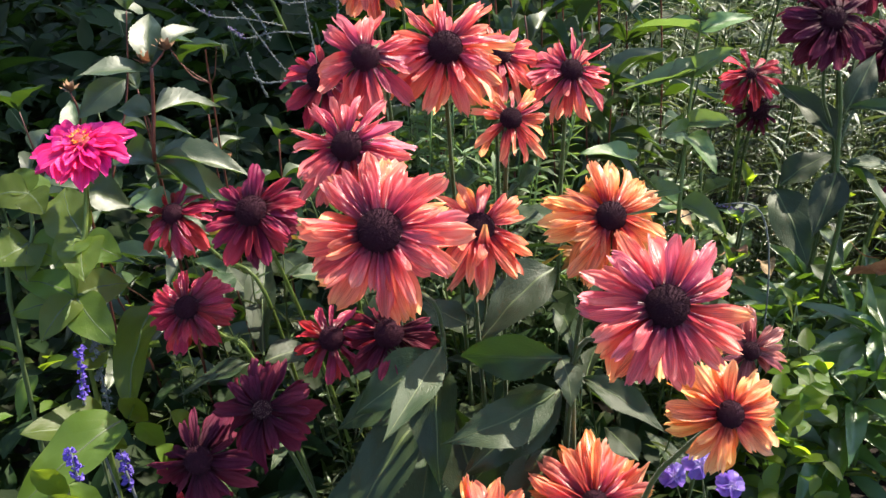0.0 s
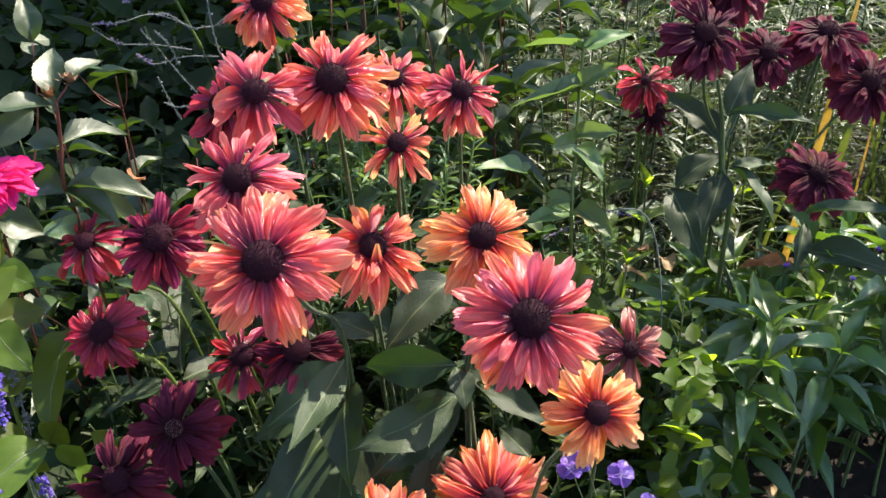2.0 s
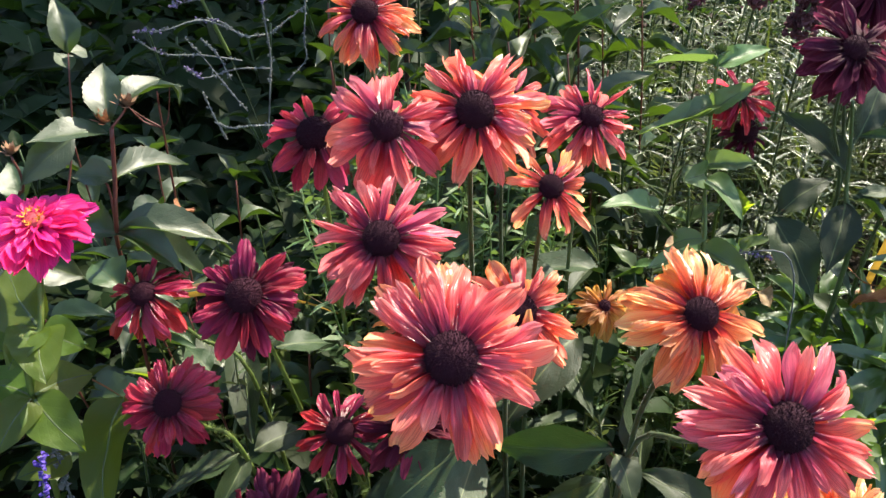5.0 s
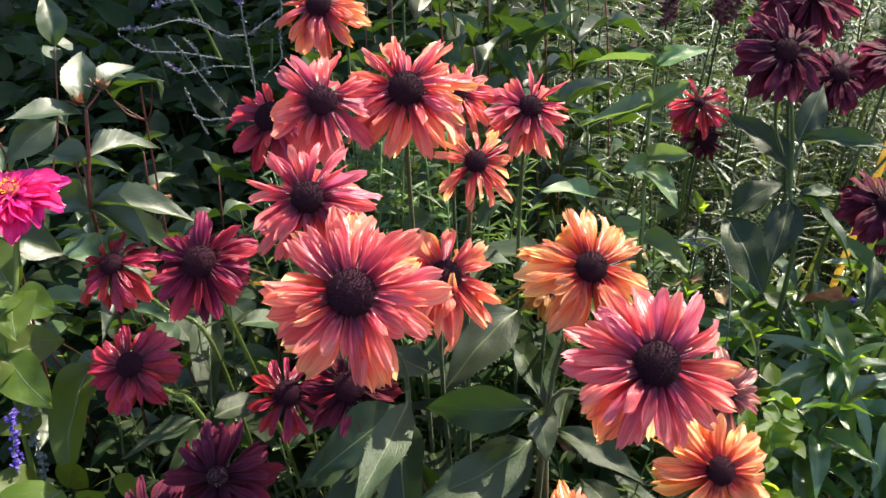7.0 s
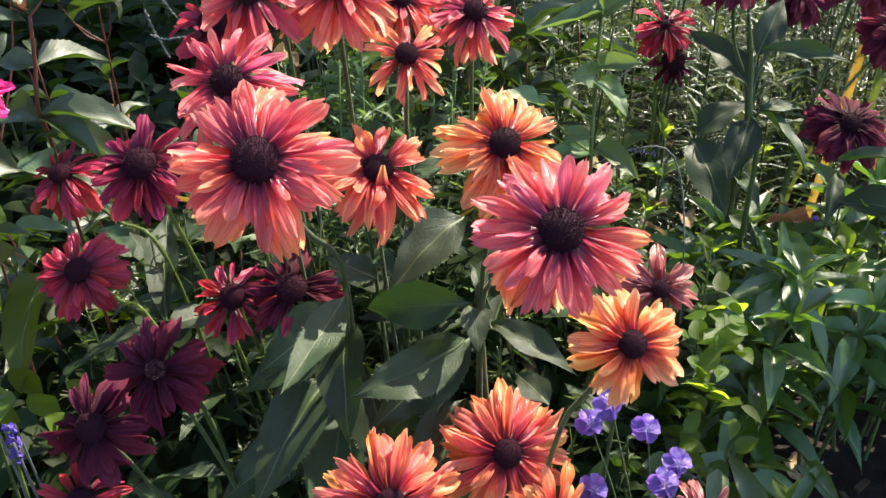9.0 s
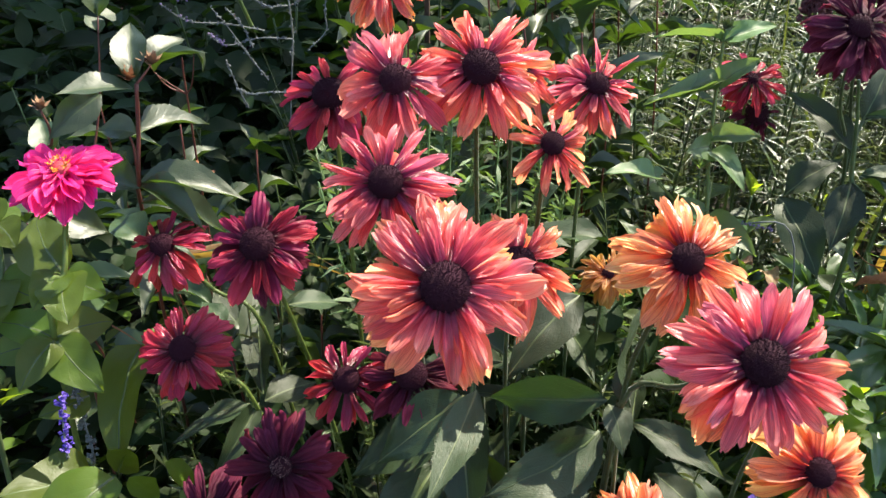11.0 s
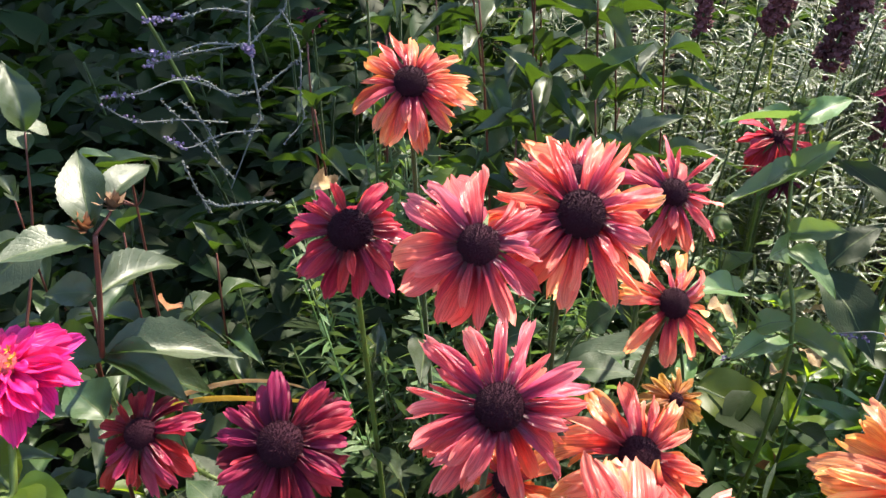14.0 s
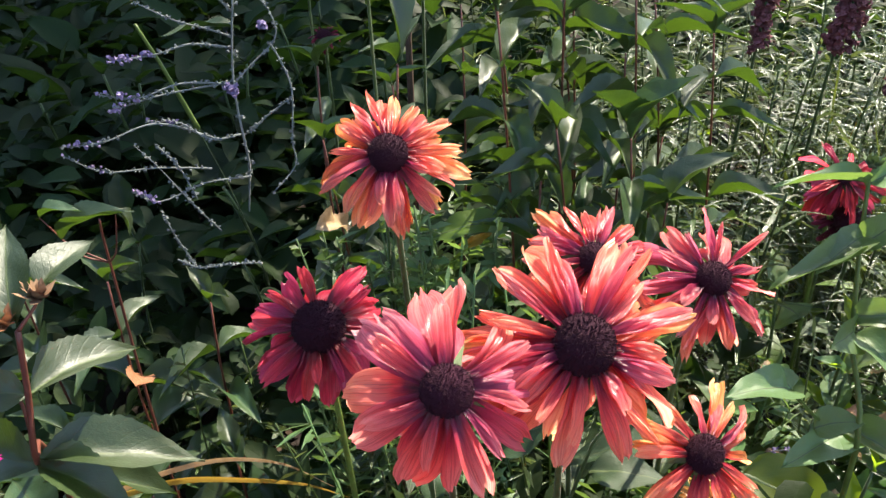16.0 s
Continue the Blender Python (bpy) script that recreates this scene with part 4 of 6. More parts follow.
# ---------------------------------------------------------------- unseen trees added to shade the bed from the sun's side
def shade_tree(base, crown, radii, leaves, seed, label):
    rng = random.Random(seed)
    base, crown = Vector(base), Vector(crown)
    ob = thing("tree", base, label, "tree")
    pts = bezier(base, base.lerp(crown, 0.4) + Vector((0.1, 0.05, 0)), base.lerp(crown, 0.7), crown, 10)
    v, f = tube_data(pts, [0.07 * (1 - 0.75 * i / 10) * radii[2] for i in range(11)], 8)
    piece("trunk", mesh_of("trunk", v, f, BARK), ob, Matrix.Identity(4))
    ends = []
    for i in range(12):
        d = facing(i * 137.5, rng.uniform(-10, 60))
        e = crown + Vector((d.x * radii[0], d.y * radii[1], d.z * radii[2])) * rng.uniform(0.55, 0.95)
        q = pts[5 + i % 5]
        lp = bezier(q, q.lerp(e, 0.3) + Vector((0, 0, 0.06)), q.lerp(e, 0.7) + Vector((0, 0, 0.08)), e, 6)
        v, f = tube_data(lp, [0.022 * radii[2] * (1 - 0.8 * k / 6) for k in range(7)], 5)
        piece("limb", mesh_of("limb", v, f, BARK), ob, Matrix.Identity(4))
        ends += lp[2:]
    verts, faces, uvs = [], [], []
    for _ in range(leaves):
        q = rng.choice(ends)
        p = q + Vector((rng.gauss(0, 0.17) * radii[0], rng.gauss(0, 0.17) * radii[1], rng.gauss(0, 0.17) * radii[2]))
        d = facing(rng.uniform(0, 360), rng.uniform(-50, 40))
        s = d.cross(Vector((rng.uniform(-0.6, 0.6), rng.uniform(-0.6, 0.6), 1))).normalized()
        ln = rng.uniform(0.05, 0.09)
        k = len(verts)
        verts += [p, p + d * ln * 0.5 + s * ln * 0.27, p + d * ln, p + d * ln * 0.5 - s * ln * 0.27]
        uvs += [(0, 0.5), (0.5, 1), (1, 0.5), (0.5, 0)]
        faces.append((k, k + 1, k + 2, k + 3))
    tagged(piece("crown", mesh_of("crown", verts, faces, LEAF["dark"], uvs), ob, Matrix.Identity(4)), kind="stuff")


# neither stands in view; each crown is placed where its shadow is wanted
shade_tree((1.0, 4.5, 0.095), (0.57, 3.40, 3.0), (1.3, 1.25, 0.7), 15000, 5, "unseen leafy tree added to shade the back left of the bed")
shade_tree((1.95, 1.60, 0.095), (1.245, 1.045, 1.22), (0.34, 0.22, 0.25), 1000, 6, "unseen leafy shrub added to shade the right of the bed")


# ---------------------------------------------------------------- carpet of low leaves
def undergrowth(label, mat, boxes, size, ratio, seed):
    """A joined carpet of small leaves between the plants; boxes give x, y and z ranges and a count."""
    rng = random.Random(seed)
    verts, faces, uvs = [], [], []
    for x0, x1, y0, y1, z0, z1, count in boxes:
        for _ in range(count):
            p = Vector((rng.uniform(x0, x1), rng.uniform(y0, y1), rng.uniform(z0, z1)))
            d = facing(rng.uniform(0, 360), rng.uniform(-25, 50))
            ln = size * rng.uniform(0.6, 1.3)
            m = frame_of(p, d, Vector((rng.uniform(-0.5, 0.5), rng.uniform(-0.5, 0.5), 1)), ln, ln * ratio * rng.uniform(0.8, 1.2), ln)
            k = len(verts)
            bend, fold = rng.uniform(0.1, 0.45), rng.uniform(0.1, 0.4)
            for i in range(6):
                u = i / 5
                w = 0.5 * max(0.02, math.sin(math.pi * u ** 0.7) ** 0.8)
                for j in (-1, 0, 1):
                    verts.append(m @ Vector((u, j * w, -bend * u * u + fold * abs(j) * w)))
                    uvs.append((u, 0.5 + 0.5 * j))
            for i in range(5):
                for j in range(2):
                    a = k + i * 3 + j
                    faces.append((a, a + 3, a + 4, a + 1))
    ob = new("undergrowth", mesh_of("undergrowth", verts, faces, mat, uvs))
    tagged(ob, label, "foliage", "", "stuff")


# the dark leaf colour carries the shade between stems and at the back
undergrowth("dense leaves low among the stems, green darkened for shade", LEAF["dark"], [(-0.9, 0.25, 0.62, 1.0, 0.12, 0.32, 1400), (-1.6, 0.3, 1.0, 1.9, 0.12, 0.40, 3600), (-0.2, 0.25, 0.72, 1.1, 0.3, 0.50, 420), (-2.1, 2.3, 1.9, 3.9, 0.12, 0.45, 5200)], 0.052, 0.5, 41)
undergrowth("broad leaves carpeting the back of the bed, coloured dark for shade", LEAF["dark"], [(-1.6, 0.5, 1.7, 3.9, 0.14, 0.42, 2600)], 0.12, 0.5, 46)
# clump leaves again in the darker material, for shade under the blooms
undergrowth("hairy leaves low in the clump, coloured dark for shade", LEAF["dark"], [(-0.3, 0.3, 0.40, 0.75, 0.12, 0.34, 420)], 0.065, 0.36, 42)
undergrowth("green leaves filling the right of the bed", LEAF["salvia"], [(0.25, 0.45, 0.5, 1.05, 0.12, 0.33, 170), (0.45, 1.3, 0.95, 1.10, 0.12, 0.33, 400)], 0.06, 0.32, 43)
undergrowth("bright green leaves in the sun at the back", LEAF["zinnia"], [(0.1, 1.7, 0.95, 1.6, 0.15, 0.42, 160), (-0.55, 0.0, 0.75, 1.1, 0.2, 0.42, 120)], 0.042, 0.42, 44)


undergrowth("lime-green small leaves in a patch of sun", LEAF["lime"], [(0.29, 0.33, 0.57, 0.64, 0.40, 0.52, 34), (0.28, 0.34, 0.58, 0.70, 0.28, 0.44, 30)], 0.024, 0.62, 45)


def stem_part(parent, points, thick, mat, name="stem", end=0.5, label="", hairs=0):
    pts = smooth_line(points)
    n = len(pts) - 1
    v, f = tube_data(pts, [thick * (1 - (1 - end) * i / n) for i in range(n + 1)], 6)
    if hairs:
        add_hairs(v, f, pts, thick * 0.9, random.Random(n), hairs, 0.003)
    return piece(name, mesh_of(name, v, f, mat), parent, Matrix.Identity(4), label)


# ---------------------------------------------------------------- rudbeckia leaves below the front blooms
clump = thing("rudbeckia_foliage", (0.09, 0.56, 0.095), "large grey-green hairy leaves on a side shoot of the clump", "plant")
stem_part(clump, [(0.09, 0.56, 0.095), (0.10, 0.54, 0.35), (0.092, 0.512, 0.588)], 0.0028, STEM, hairs=120)
FRONT = (0.25, -0.55, 0.8)
leaf(clump, "rudbeckia", (0.084, 0.518, 0.589), (0.000, 0.548, 0.572), 0.033, (0.1, -0.75, 0.6), 0)
leaf(clump, "rudbeckia", (0.083, 0.511, 0.592), (0.090, 0.479, 0.585), 0.020, (0.3, -0.7, 0.6), 1)
leaf(clump, "rudbeckia", (0.098, 0.505, 0.580), (0.151, 0.463, 0.576), 0.021, (0.2, -0.5, 0.85), 2)
leaf(clump, "rudbeckia", (0.080, 0.527, 0.549), (0.004, 0.471, 0.546), 0.034, (-0.6, -0.8, 0.1), 3)
leaf(clump, "rudbeckia", (0.096, 0.509, 0.590), (0.101, 0.591, 0.629), 0.020, (-0.75, -0.6, 0.1), 4)
leaf(clump, "rudbeckia", (0.101, 0.510, 0.570), (0.111, 0.558, 0.588), 0.020, (-0.4, -0.9, 0.1), 5)
leaf(clump, "rudbeckia", (0.133, 0.462, 0.540), (0.114, 0.489, 0.553), 0.020, FRONT, 0)
for a, b, w, k in (((0.085, 0.535, 0.545), (0.012, 0.470, 0.528), 0.042, 0), ((0.075, 0.545, 0.530), (0.005, 0.500, 0.475), 0.045, 1), 
                   ((0.08, 0.52, 0.500), (0.035, 0.435, 0.460), 0.046, 5), ((0.07, 0.56, 0.48), (0.0, 0.55, 0.44), 0.046, 1),
                   ((0.10, 0.54, 0.46), (0.15, 0.46, 0.42), 0.046, 2), ((0.08, 0.53, 0.45), (0.05, 0.43, 0.40), 0.048, 3)):
    leaf(clump, "rudbeckia", a, b, w, (-0.25, -0.75, 0.60), k)
clump = thing("rudbeckia_foliage", (-0.02, 0.60, 0.095), "grey-green hairy leaves with a half-lit blade", "plant")
stem_part(clump, [(-0.02, 0.60, 0.095), (-0.02, 0.585, 0.35), (-0.004, 0.555, 0.588)], 0.0026, STEM, hairs=160)
leaf(clump, "rudbeckia", (-0.004, 0.531, 0.593), (-0.039, 0.441, 0.588), 0.025, (0.44, -0.22, 0.87), 3, cup=0.45)
leaf(clump, "rudbeckia", (0.014, 0.622, 0.547), (-0.028, 0.641, 0.565), 0.028, (0.1, -0.6, 0.8), 3)
leaf(clump, "rudbeckia", (0.026, 0.623, 0.548), (-0.007, 0.693, 0.551), 0.028, (0.3, -0.5, 0.8), 4)
leaf(clump, "rudbeckia", (0.138, 0.760, 0.566), (0.051, 0.775, 0.590), 0.030, (0.0, 0.1, 0.99), 5)
leaf(clump, "rudbeckia", (0.038, 0.692, 0.545), (0.101, 0.687, 0.539), 0.024, (0.1, -0.4, 0.9), 1)
for a, b, w, k in (((-0.01, 0.57, 0.555), (-0.075, 0.530, 0.535), 0.040, 0), ((-0.01, 0.58, 0.54), (-0.02, 0.49, 0.505), 0.044, 1), ((-0.02, 0.59, 0.52), (-0.10, 0.56, 0.49), 0.042, 3), ((0.00, 0.57, 0.50), (0.02, 0.48, 0.45), 0.046, 4),
                   ((-0.03, 0.58, 0.48), (-0.09, 0.49, 0.45), 0.046, 5), ((-0.02, 0.59, 0.45), (-0.04, 0.48, 0.40), 0.048, 0), ((-0.04, 0.58, 0.43), (-0.13, 0.53, 0.40), 0.046, 2)):
    leaf(clump, "rudbeckia", a, b, w, (-0.30, -0.75, 0.60), k)
leaf(clump, "rudbeckia", (-0.040, 0.610, 0.580), (-0.075, 0.600, 0.572), 0.028, (0.45, -0.30, 0.85), 4, cup=0.45)
for a, b, w, k in (((0.066, 0.745, 0.618), (0.080, 0.738, 0.642), 0.026, 2), ((-0.005, 0.755, 0.600), (0.022, 0.735, 0.640), 0.034, 3), ((0.050, 0.735, 0.588), (0.088, 0.715, 0.606), 0.030, 4), ((0.090, 0.65, 0.585), (0.028, 0.585, 0.578), 0.042, 5)):
    leaf(clump, "rudbeckia", a, b, w, (0.1, -0.3, 0.95), k)
stem_part(clump, [(0.02, 0.76, 0.095), (0.03, 0.755, 0.45), (0.050, 0.745, 0.588), (0.066, 0.744, 0.620)], 0.0020, STEM, hairs=120)
clump = thing("rudbeckia_foliage", (-0.15, 0.66, 0.095), "dark grey-green leaves under the crimson blooms", "plant")
stem_part(clump, [(-0.15, 0.66, 0.095), (-0.15, 0.65, 0.35), (-0.191, 0.658, 0.485), (-0.176, 0.703, 0.520)], 0.0028, STEM, hairs=80)
leaf(clump, "rudbeckia", (-0.176, 0.656, 0.494), (-0.188, 0.753, 0.575), 0.028, (0, -0.9, 0.3), 2)
leaf(clump, "rudbeckia", (-0.187, 0.650, 0.490), (-0.240, 0.605, 0.501), 0.022, (0.1, -0.35, 0.9), 3)
leaf(clump, "rudbeckia", (-0.180, 0.650, 0.489), (-0.203, 0.581, 0.481), 0.021, (0.3, -0.6, 0.7), 4)
leaf(clump, "rudbeckia", (-0.175, 0.652, 0.490), (-0.130, 0.684, 0.489), 0.030, (0.1, -0.5, 0.9), 0)
leaf(clump, "rudbeckia", (-0.211, 0.706, 0.532), (-0.230, 0.728, 0.551), 0.024, (0.4, -0.5, 0.8), 1)
leaf(clump, "rudbeckia", (-0.215, 0.765, 0.493), (-0.238, 0.792, 0.513), 0.022, (0.23, -0.43, 0.87), 3, cup=0.45)
leaf(clump, "rudbeckia", (-0.150, 0.755, 0.516), (-0.181, 0.787, 0.534), 0.028, (0.2, -0.5, 0.8), 5)
leaf(clump, "rudbeckia", (-0.158, 0.738, 0.529), (-0.106, 0.760, 0.519), 0.026, (0.2, -0.4, 0.9), 0)

# ---------------------------------------------------------------- magenta zinnia
zin = thing("zinnia", (-0.340, 0.610, 0.445), "magenta zinnia with a yellow floret ring above paired green leaves", "flower")
ZC = Vector((-0.297, 0.664, 0.707))
stem_part(zin, [tuple(zin["at"])[:2] + (0.095,), (-0.329, 0.642, 0.569), (-0.313, 0.657, 0.625), (-0.309, 0.671, 0.655), tuple(ZC - Vector((0, -0.004, 0.012)))], 0.0027, STEM_PALE, end=0.75, hairs=60)


def zinnia_head(parent, c, size):
    rng = random.Random(77)
    nrm = facing(4, 77)
    body = Matrix.Translation(c) @ nrm.to_track_quat("Z", "Y").to_matrix().to_4x4()
    for ring, (count, reach, tilt, lift) in enumerate([(17, 1.06, 4, -0.08), (15, 0.90, -2, -0.01), (12, 0.66, -10, 0.06), (8, 0.40, -28, 0.09)]):
        for i in range(count):
            a = (i + 0.5 * (ring % 2) + rng.uniform(-0.25, 0.25)) * 360 / count
            ln = size * reach * rng.uniform(0.8, 1.08)
            m = body @ pose(0, 0, lift * size, 0, 0, a) @ pose(size * 0.12, 0, 0, rng.uniform(-15, 15), tilt + rng.uniform(-10, 10), 0) @ Matrix.Diagonal((ln * 0.9, ln * 0.74 if ring < 2 else ln * 0.95, ln, 1))
            piece("petal", rng.choice(PETAL_SET["magenta"]), parent, m)
    piece("cone", ZINNIA_DISC, parent, body @ Matrix.Translation((0, 0, 0.08 * size)) @ Matrix.Diagonal((size * 0.24, size * 0.24, size * 0.22, 1)), "dark red disc in the middle")
    for i in range(8):
        a, r = i * 2.4, size * 0.26 * math.sqrt(0.15 + 0.85 * rng.random())
        m = body @ Matrix.Translation((r * math.cos(a), r * math.sin(a), size * rng.uniform(0.20, 0.26))) @ pose(0, 0, 0, rng.uniform(-35, 35), rng.uniform(-35, 35), rng.uniform(0, 360))
        for k in range(5):
            piece("floret", FLORET_MESH, parent, m @ pose(0, 0, 0, 0, -35, 72 * k) @ Matrix.Diagonal((size * 0.085, size * 0.05, size * 0.10, 1)), "small yellow star floret")


FLORET_MESH = petal_mesh("floret", FLORET, RNG, 0.6, 0.0, 0.3)
zinnia_head(zin, ZC, 0.037)
UPFRONT = (0.2, -0.6, 0.8)
leaf(zin, "zinnia", (-0.315, 0.661, 0.622), (-0.359, 0.721, 0.651), 0.044, (0.2, -0.9, 0.3), 0)
leaf(zin, "zinnia", (-0.314, 0.661, 0.622), (-0.299, 0.610, 0.622), 0.038, (0.0, -0.05, 0.99), 1)
leaf(zin, "zinnia", (-0.314, 0.661, 0.622), (-0.286, 0.660, 0.603), 0.030, UPFRONT, 2)
leaf(zin, "zinnia", (-0.315, 0.661, 0.622), (-0.326, 0.622, 0.628), 0.030, (0.0, -0.1, 0.99), 3)
leaf(zin, "zinnia", (-0.327, 0.641, 0.574), (-0.374, 0.643, 0.599), 0.033, (0.2, -0.5, 0.85), 4)
leaf(zin, "zinnia", (-0.326, 0.642, 0.575), (-0.288, 0.665, 0.576), 0.033, (0.1, -0.6, 0.8), 0)
leaf(zin, "zinnia", (-0.326, 0.636, 0.576), (-0.341, 0.594, 0.567), 0.030, UPFRONT, 1)
leaf(zin, "zinnia", (-0.324, 0.636, 0.575), (-0.284, 0.599, 0.558), 0.036, UPFRONT, 2)
leaf(zin, "zinnia", (-0.329, 0.642, 0.569), (-0.378, 0.624, 0.577), 0.033, (0.1, -0.5, 0.85), 3)
leaf(zin, "zinnia", (-0.273, 0.670, 0.542), (-0.290, 0.577, 0.507), 0.044, (-0.25, -0.9, 0.3), 4)
leaf(zin, "zinnia", (-0.312, 0.636, 0.519), (-0.343, 0.612, 0.524), 0.028, UPFRONT, 0)
side = thing("zinnia_plant", (-0.407, 0.596, 0.468), "leafy zinnia side shoot with pale green leaves in the sun", "plant")
stem_part(side, [tuple(side["at"])[:2] + (0.095,), (-0.397, 0.657, 0.562), (-0.372, 0.677, 0.610), (-0.374, 0.700, 0.647)], 0.003, STEM)
for tip_px, w, k in (((-0.356, 0.679, 0.641), 0.030, 0), ((-0.407, 0.686, 0.653), 0.036, 1), ((-0.375, 0.729, 0.656), 0.028, 2), ((-0.396, 0.723, 0.665), 0.03, 3)):
    leaf(side, "zinnia", (-0.374, 0.700, 0.647), tip_px, w, UPFRONT, k)
for tip_px, w, k in (((-0.345, 0.662, 0.606), 0.040, 4), ((-0.394, 0.643, 0.615), 0.045, 0), ((-0.363, 0.637, 0.602), 0.036, 1)):
    leaf(side, "zinnia", (-0.373, 0.677, 0.610), tip_px, w, UPFRONT, k)

# bottom-left light leaves and blue salvia spikes
low = thing("leafy_plant", (-0.348, 0.627, 0.406), "bright green low leaves beside the salvia", "plant")
stem_part(low, [tuple(low["at"])[:2] + (0.095,), (-0.331, 0.612, 0.442), (-0.301, 0.598, 0.474)], 0.002, STEM)
leaf(low, "zinnia", (-0.307, 0.594, 0.472), (-0.349, 0.550, 0.510), 0.050, (0.2, -0.4, 0.9), 0)
leaf(low, "zinnia", (-0.274, 0.556, 0.506), (-0.327, 0.468, 0.511), 0.040, (0.1, -0.5, 0.85), 3)
for tip_px, w, k in (((-0.286, 0.588, 0.502), 0.018, 0), ((-0.298, 0.561, 0.495), 0.016, 1), ((-0.244, 0.588, 0.485), 0.018, 2), ((-0.268, 0.569, 0.490), 0.018, 3), ((-0.306, 0.472, 0.532), 0.018, 0), ((-0.277, 0.465, 0.521), 0.018, 1), ((-0.226, 0.507, 0.519), 0.018, 2), ((-0.286, 0.450, 0.528), 0.018, 3)):
    t = Vector(tip_px)
    leaf(low, "oval", t + Vector((0.012, 0.012, -0.035)), t, w, UPFRONT, k)


def floret_cluster(parent, points, mat, count, size, seed, name="floret_spike", label="", spread=1.0):
    """Small cupped florets crowded along a spike, one mesh for what cannot be told apart."""
    rng = random.Random(seed)
    pts = smooth_line(points)
    verts, faces = [], []
    for i in range(count):
        t = rng.random() * (len(pts) - 1.01)
        p = pts[int(t)].lerp(pts[int(t) + 1], t - int(t))
        d = facing(rng.uniform(0, 360), rng.uniform(-30, 60))
        s = size * rng.uniform(0.6, 1.3)
        c = p + d * size * rng.uniform(0.3, 1.5) * spread
        side_v = d.orthogonal().normalized()
        up_v = d.cross(side_v)
        k = len(verts)
        verts.append(c - d * s * 0.7)
        for a in range(5):
            ang = a * 1.2566
            verts.append(c + (side_v * math.cos(ang) + up_v * math.sin(ang)) * s * 0.55 + d * s * (0.15 + 0.35 * (a % 2)))
        for a in range(5):
            faces.append((k, k + 1 + a, k + 1 + (a + 1) % 5))
        verts.append(c + d * s * 0.2)
        for a in range(5):
            faces.append((k + 6, k + 1 + (a + 1) % 5, k + 1 + a))
    ob = piece(name, mesh_of(name, verts, faces, mat, None, False), parent, Matrix.Identity(4), label)
    return tagged(ob, kind="stuff")


for a, b, c, mat, words in (((-0.325, 0.618, 0.536), (-0.323, 0.594, 0.495), (-0.323, 0.599, 0.455), BLUE, "blue salvia spike on a thin stem"), ((-0.322, 0.637, 0.532), (-0.307, 0.603, 0.481), (-0.312, 0.608, 0.445), STEM_GREY, "faded grey salvia spike gone to seed"), ((-0.285, 0.490, 0.537), (-0.282, 0.483, 0.511), (-0.289, 0.495, 0.481), BLUE, "blue salvia spike on a thin stem"), ((-0.258, 0.511, 0.510), (-0.254, 0.503, 0.485), (-0.254, 0.504, 0.471), BLUE, "blue salvia spike on a thin stem")):
    foot = (c[0], c[1] + 0.02, 0.095)
    sp = thing("salvia_spike", foot, words, "flower", "salvia spikes")
    stem_part(sp, [foot, c, b, a], 0.0014, STEM_GREY)
    floret_cluster(sp, [b, tuple(Vector(a).lerp(Vector(b), 0.5)), a], mat, 60, 0.0034, int(a[0] * 1000))


# ---------------------------------------------------------------- serrated plant with seed buds
def bud(parent, c, size, mat, label):
    rng = random.Random(int(c[0] * 991))
    c = Vector(c)
    verts, faces = [], []
    for i in range(16):
        d = facing(i * 137.5, 20 + 60 * (i / 16))
        s = d.cross(Vector((0.3, 0.2, 1))).normalized()
        k = len(verts)
        verts += [c - s * size * 0.16, c + s * size * 0.16, c + d * size * 0.6 + s * size * 0.24, c + d * size * rng.uniform(0.9, 1.2), c + d * size * 0.6 - s * size * 0.24]
        faces += [(k, k + 1, k + 2, k + 4), (k + 4, k + 2, k + 3)]
    return piece("seed_bud", mesh_of("seed_bud", verts, faces, mat, None, False), parent, Matrix.Identity(4), label)


hel = thing("serrated_plant", (-0.332, 0.912, 0.444), "serrated green leaves and dry buds on a dark red stem", "plant")
stem_part(hel, [tuple(hel["at"])[:2] + (0.095,), (-0.289, 0.794, 0.585), (-0.263, 0.723, 0.665), (-0.255, 0.724, 0.710), (-0.249, 0.726, 0.750)], 0.0020, STEM_RED, end=0.8)
stem_part(hel, [(-0.263, 0.723, 0.665), (-0.264, 0.733, 0.697), (-0.270, 0.736, 0.708)], 0.0014, STEM_RED)
stem_part(hel, [(-0.249, 0.726, 0.750), (-0.241, 0.731, 0.758), (-0.237, 0.734, 0.763)], 0.0012, STEM_RED)
bud(hel, (-0.237, 0.733, 0.763), 0.011, DRIED, "dry pinkish-brown seed bud")
bud(hel, (-0.254, 0.726, 0.754), 0.010, LITTER, "orange-brown closed bud")
leaf(hel, "helio", (-0.250, 0.726, 0.752), (-0.259, 0.768, 0.794), 0.027, (0.06, -0.70, 0.71), 3, cup=0.75)
leaf(hel, "helio", (-0.252, 0.724, 0.747), (-0.298, 0.694, 0.761), 0.028, (0.32, -0.05, 0.95), 4, cup=0.45)
leaf(hel, "helio", (-0.241, 0.743, 0.762), (-0.219, 0.777, 0.776), 0.021, (0.01, -0.39, 0.92), 3, cup=0.7)
leaf(hel, "helio", (-0.256, 0.728, 0.708), (-0.209, 0.779, 0.708), 0.028, (-0.20, -0.50, 0.84), 3, cup=0.7)
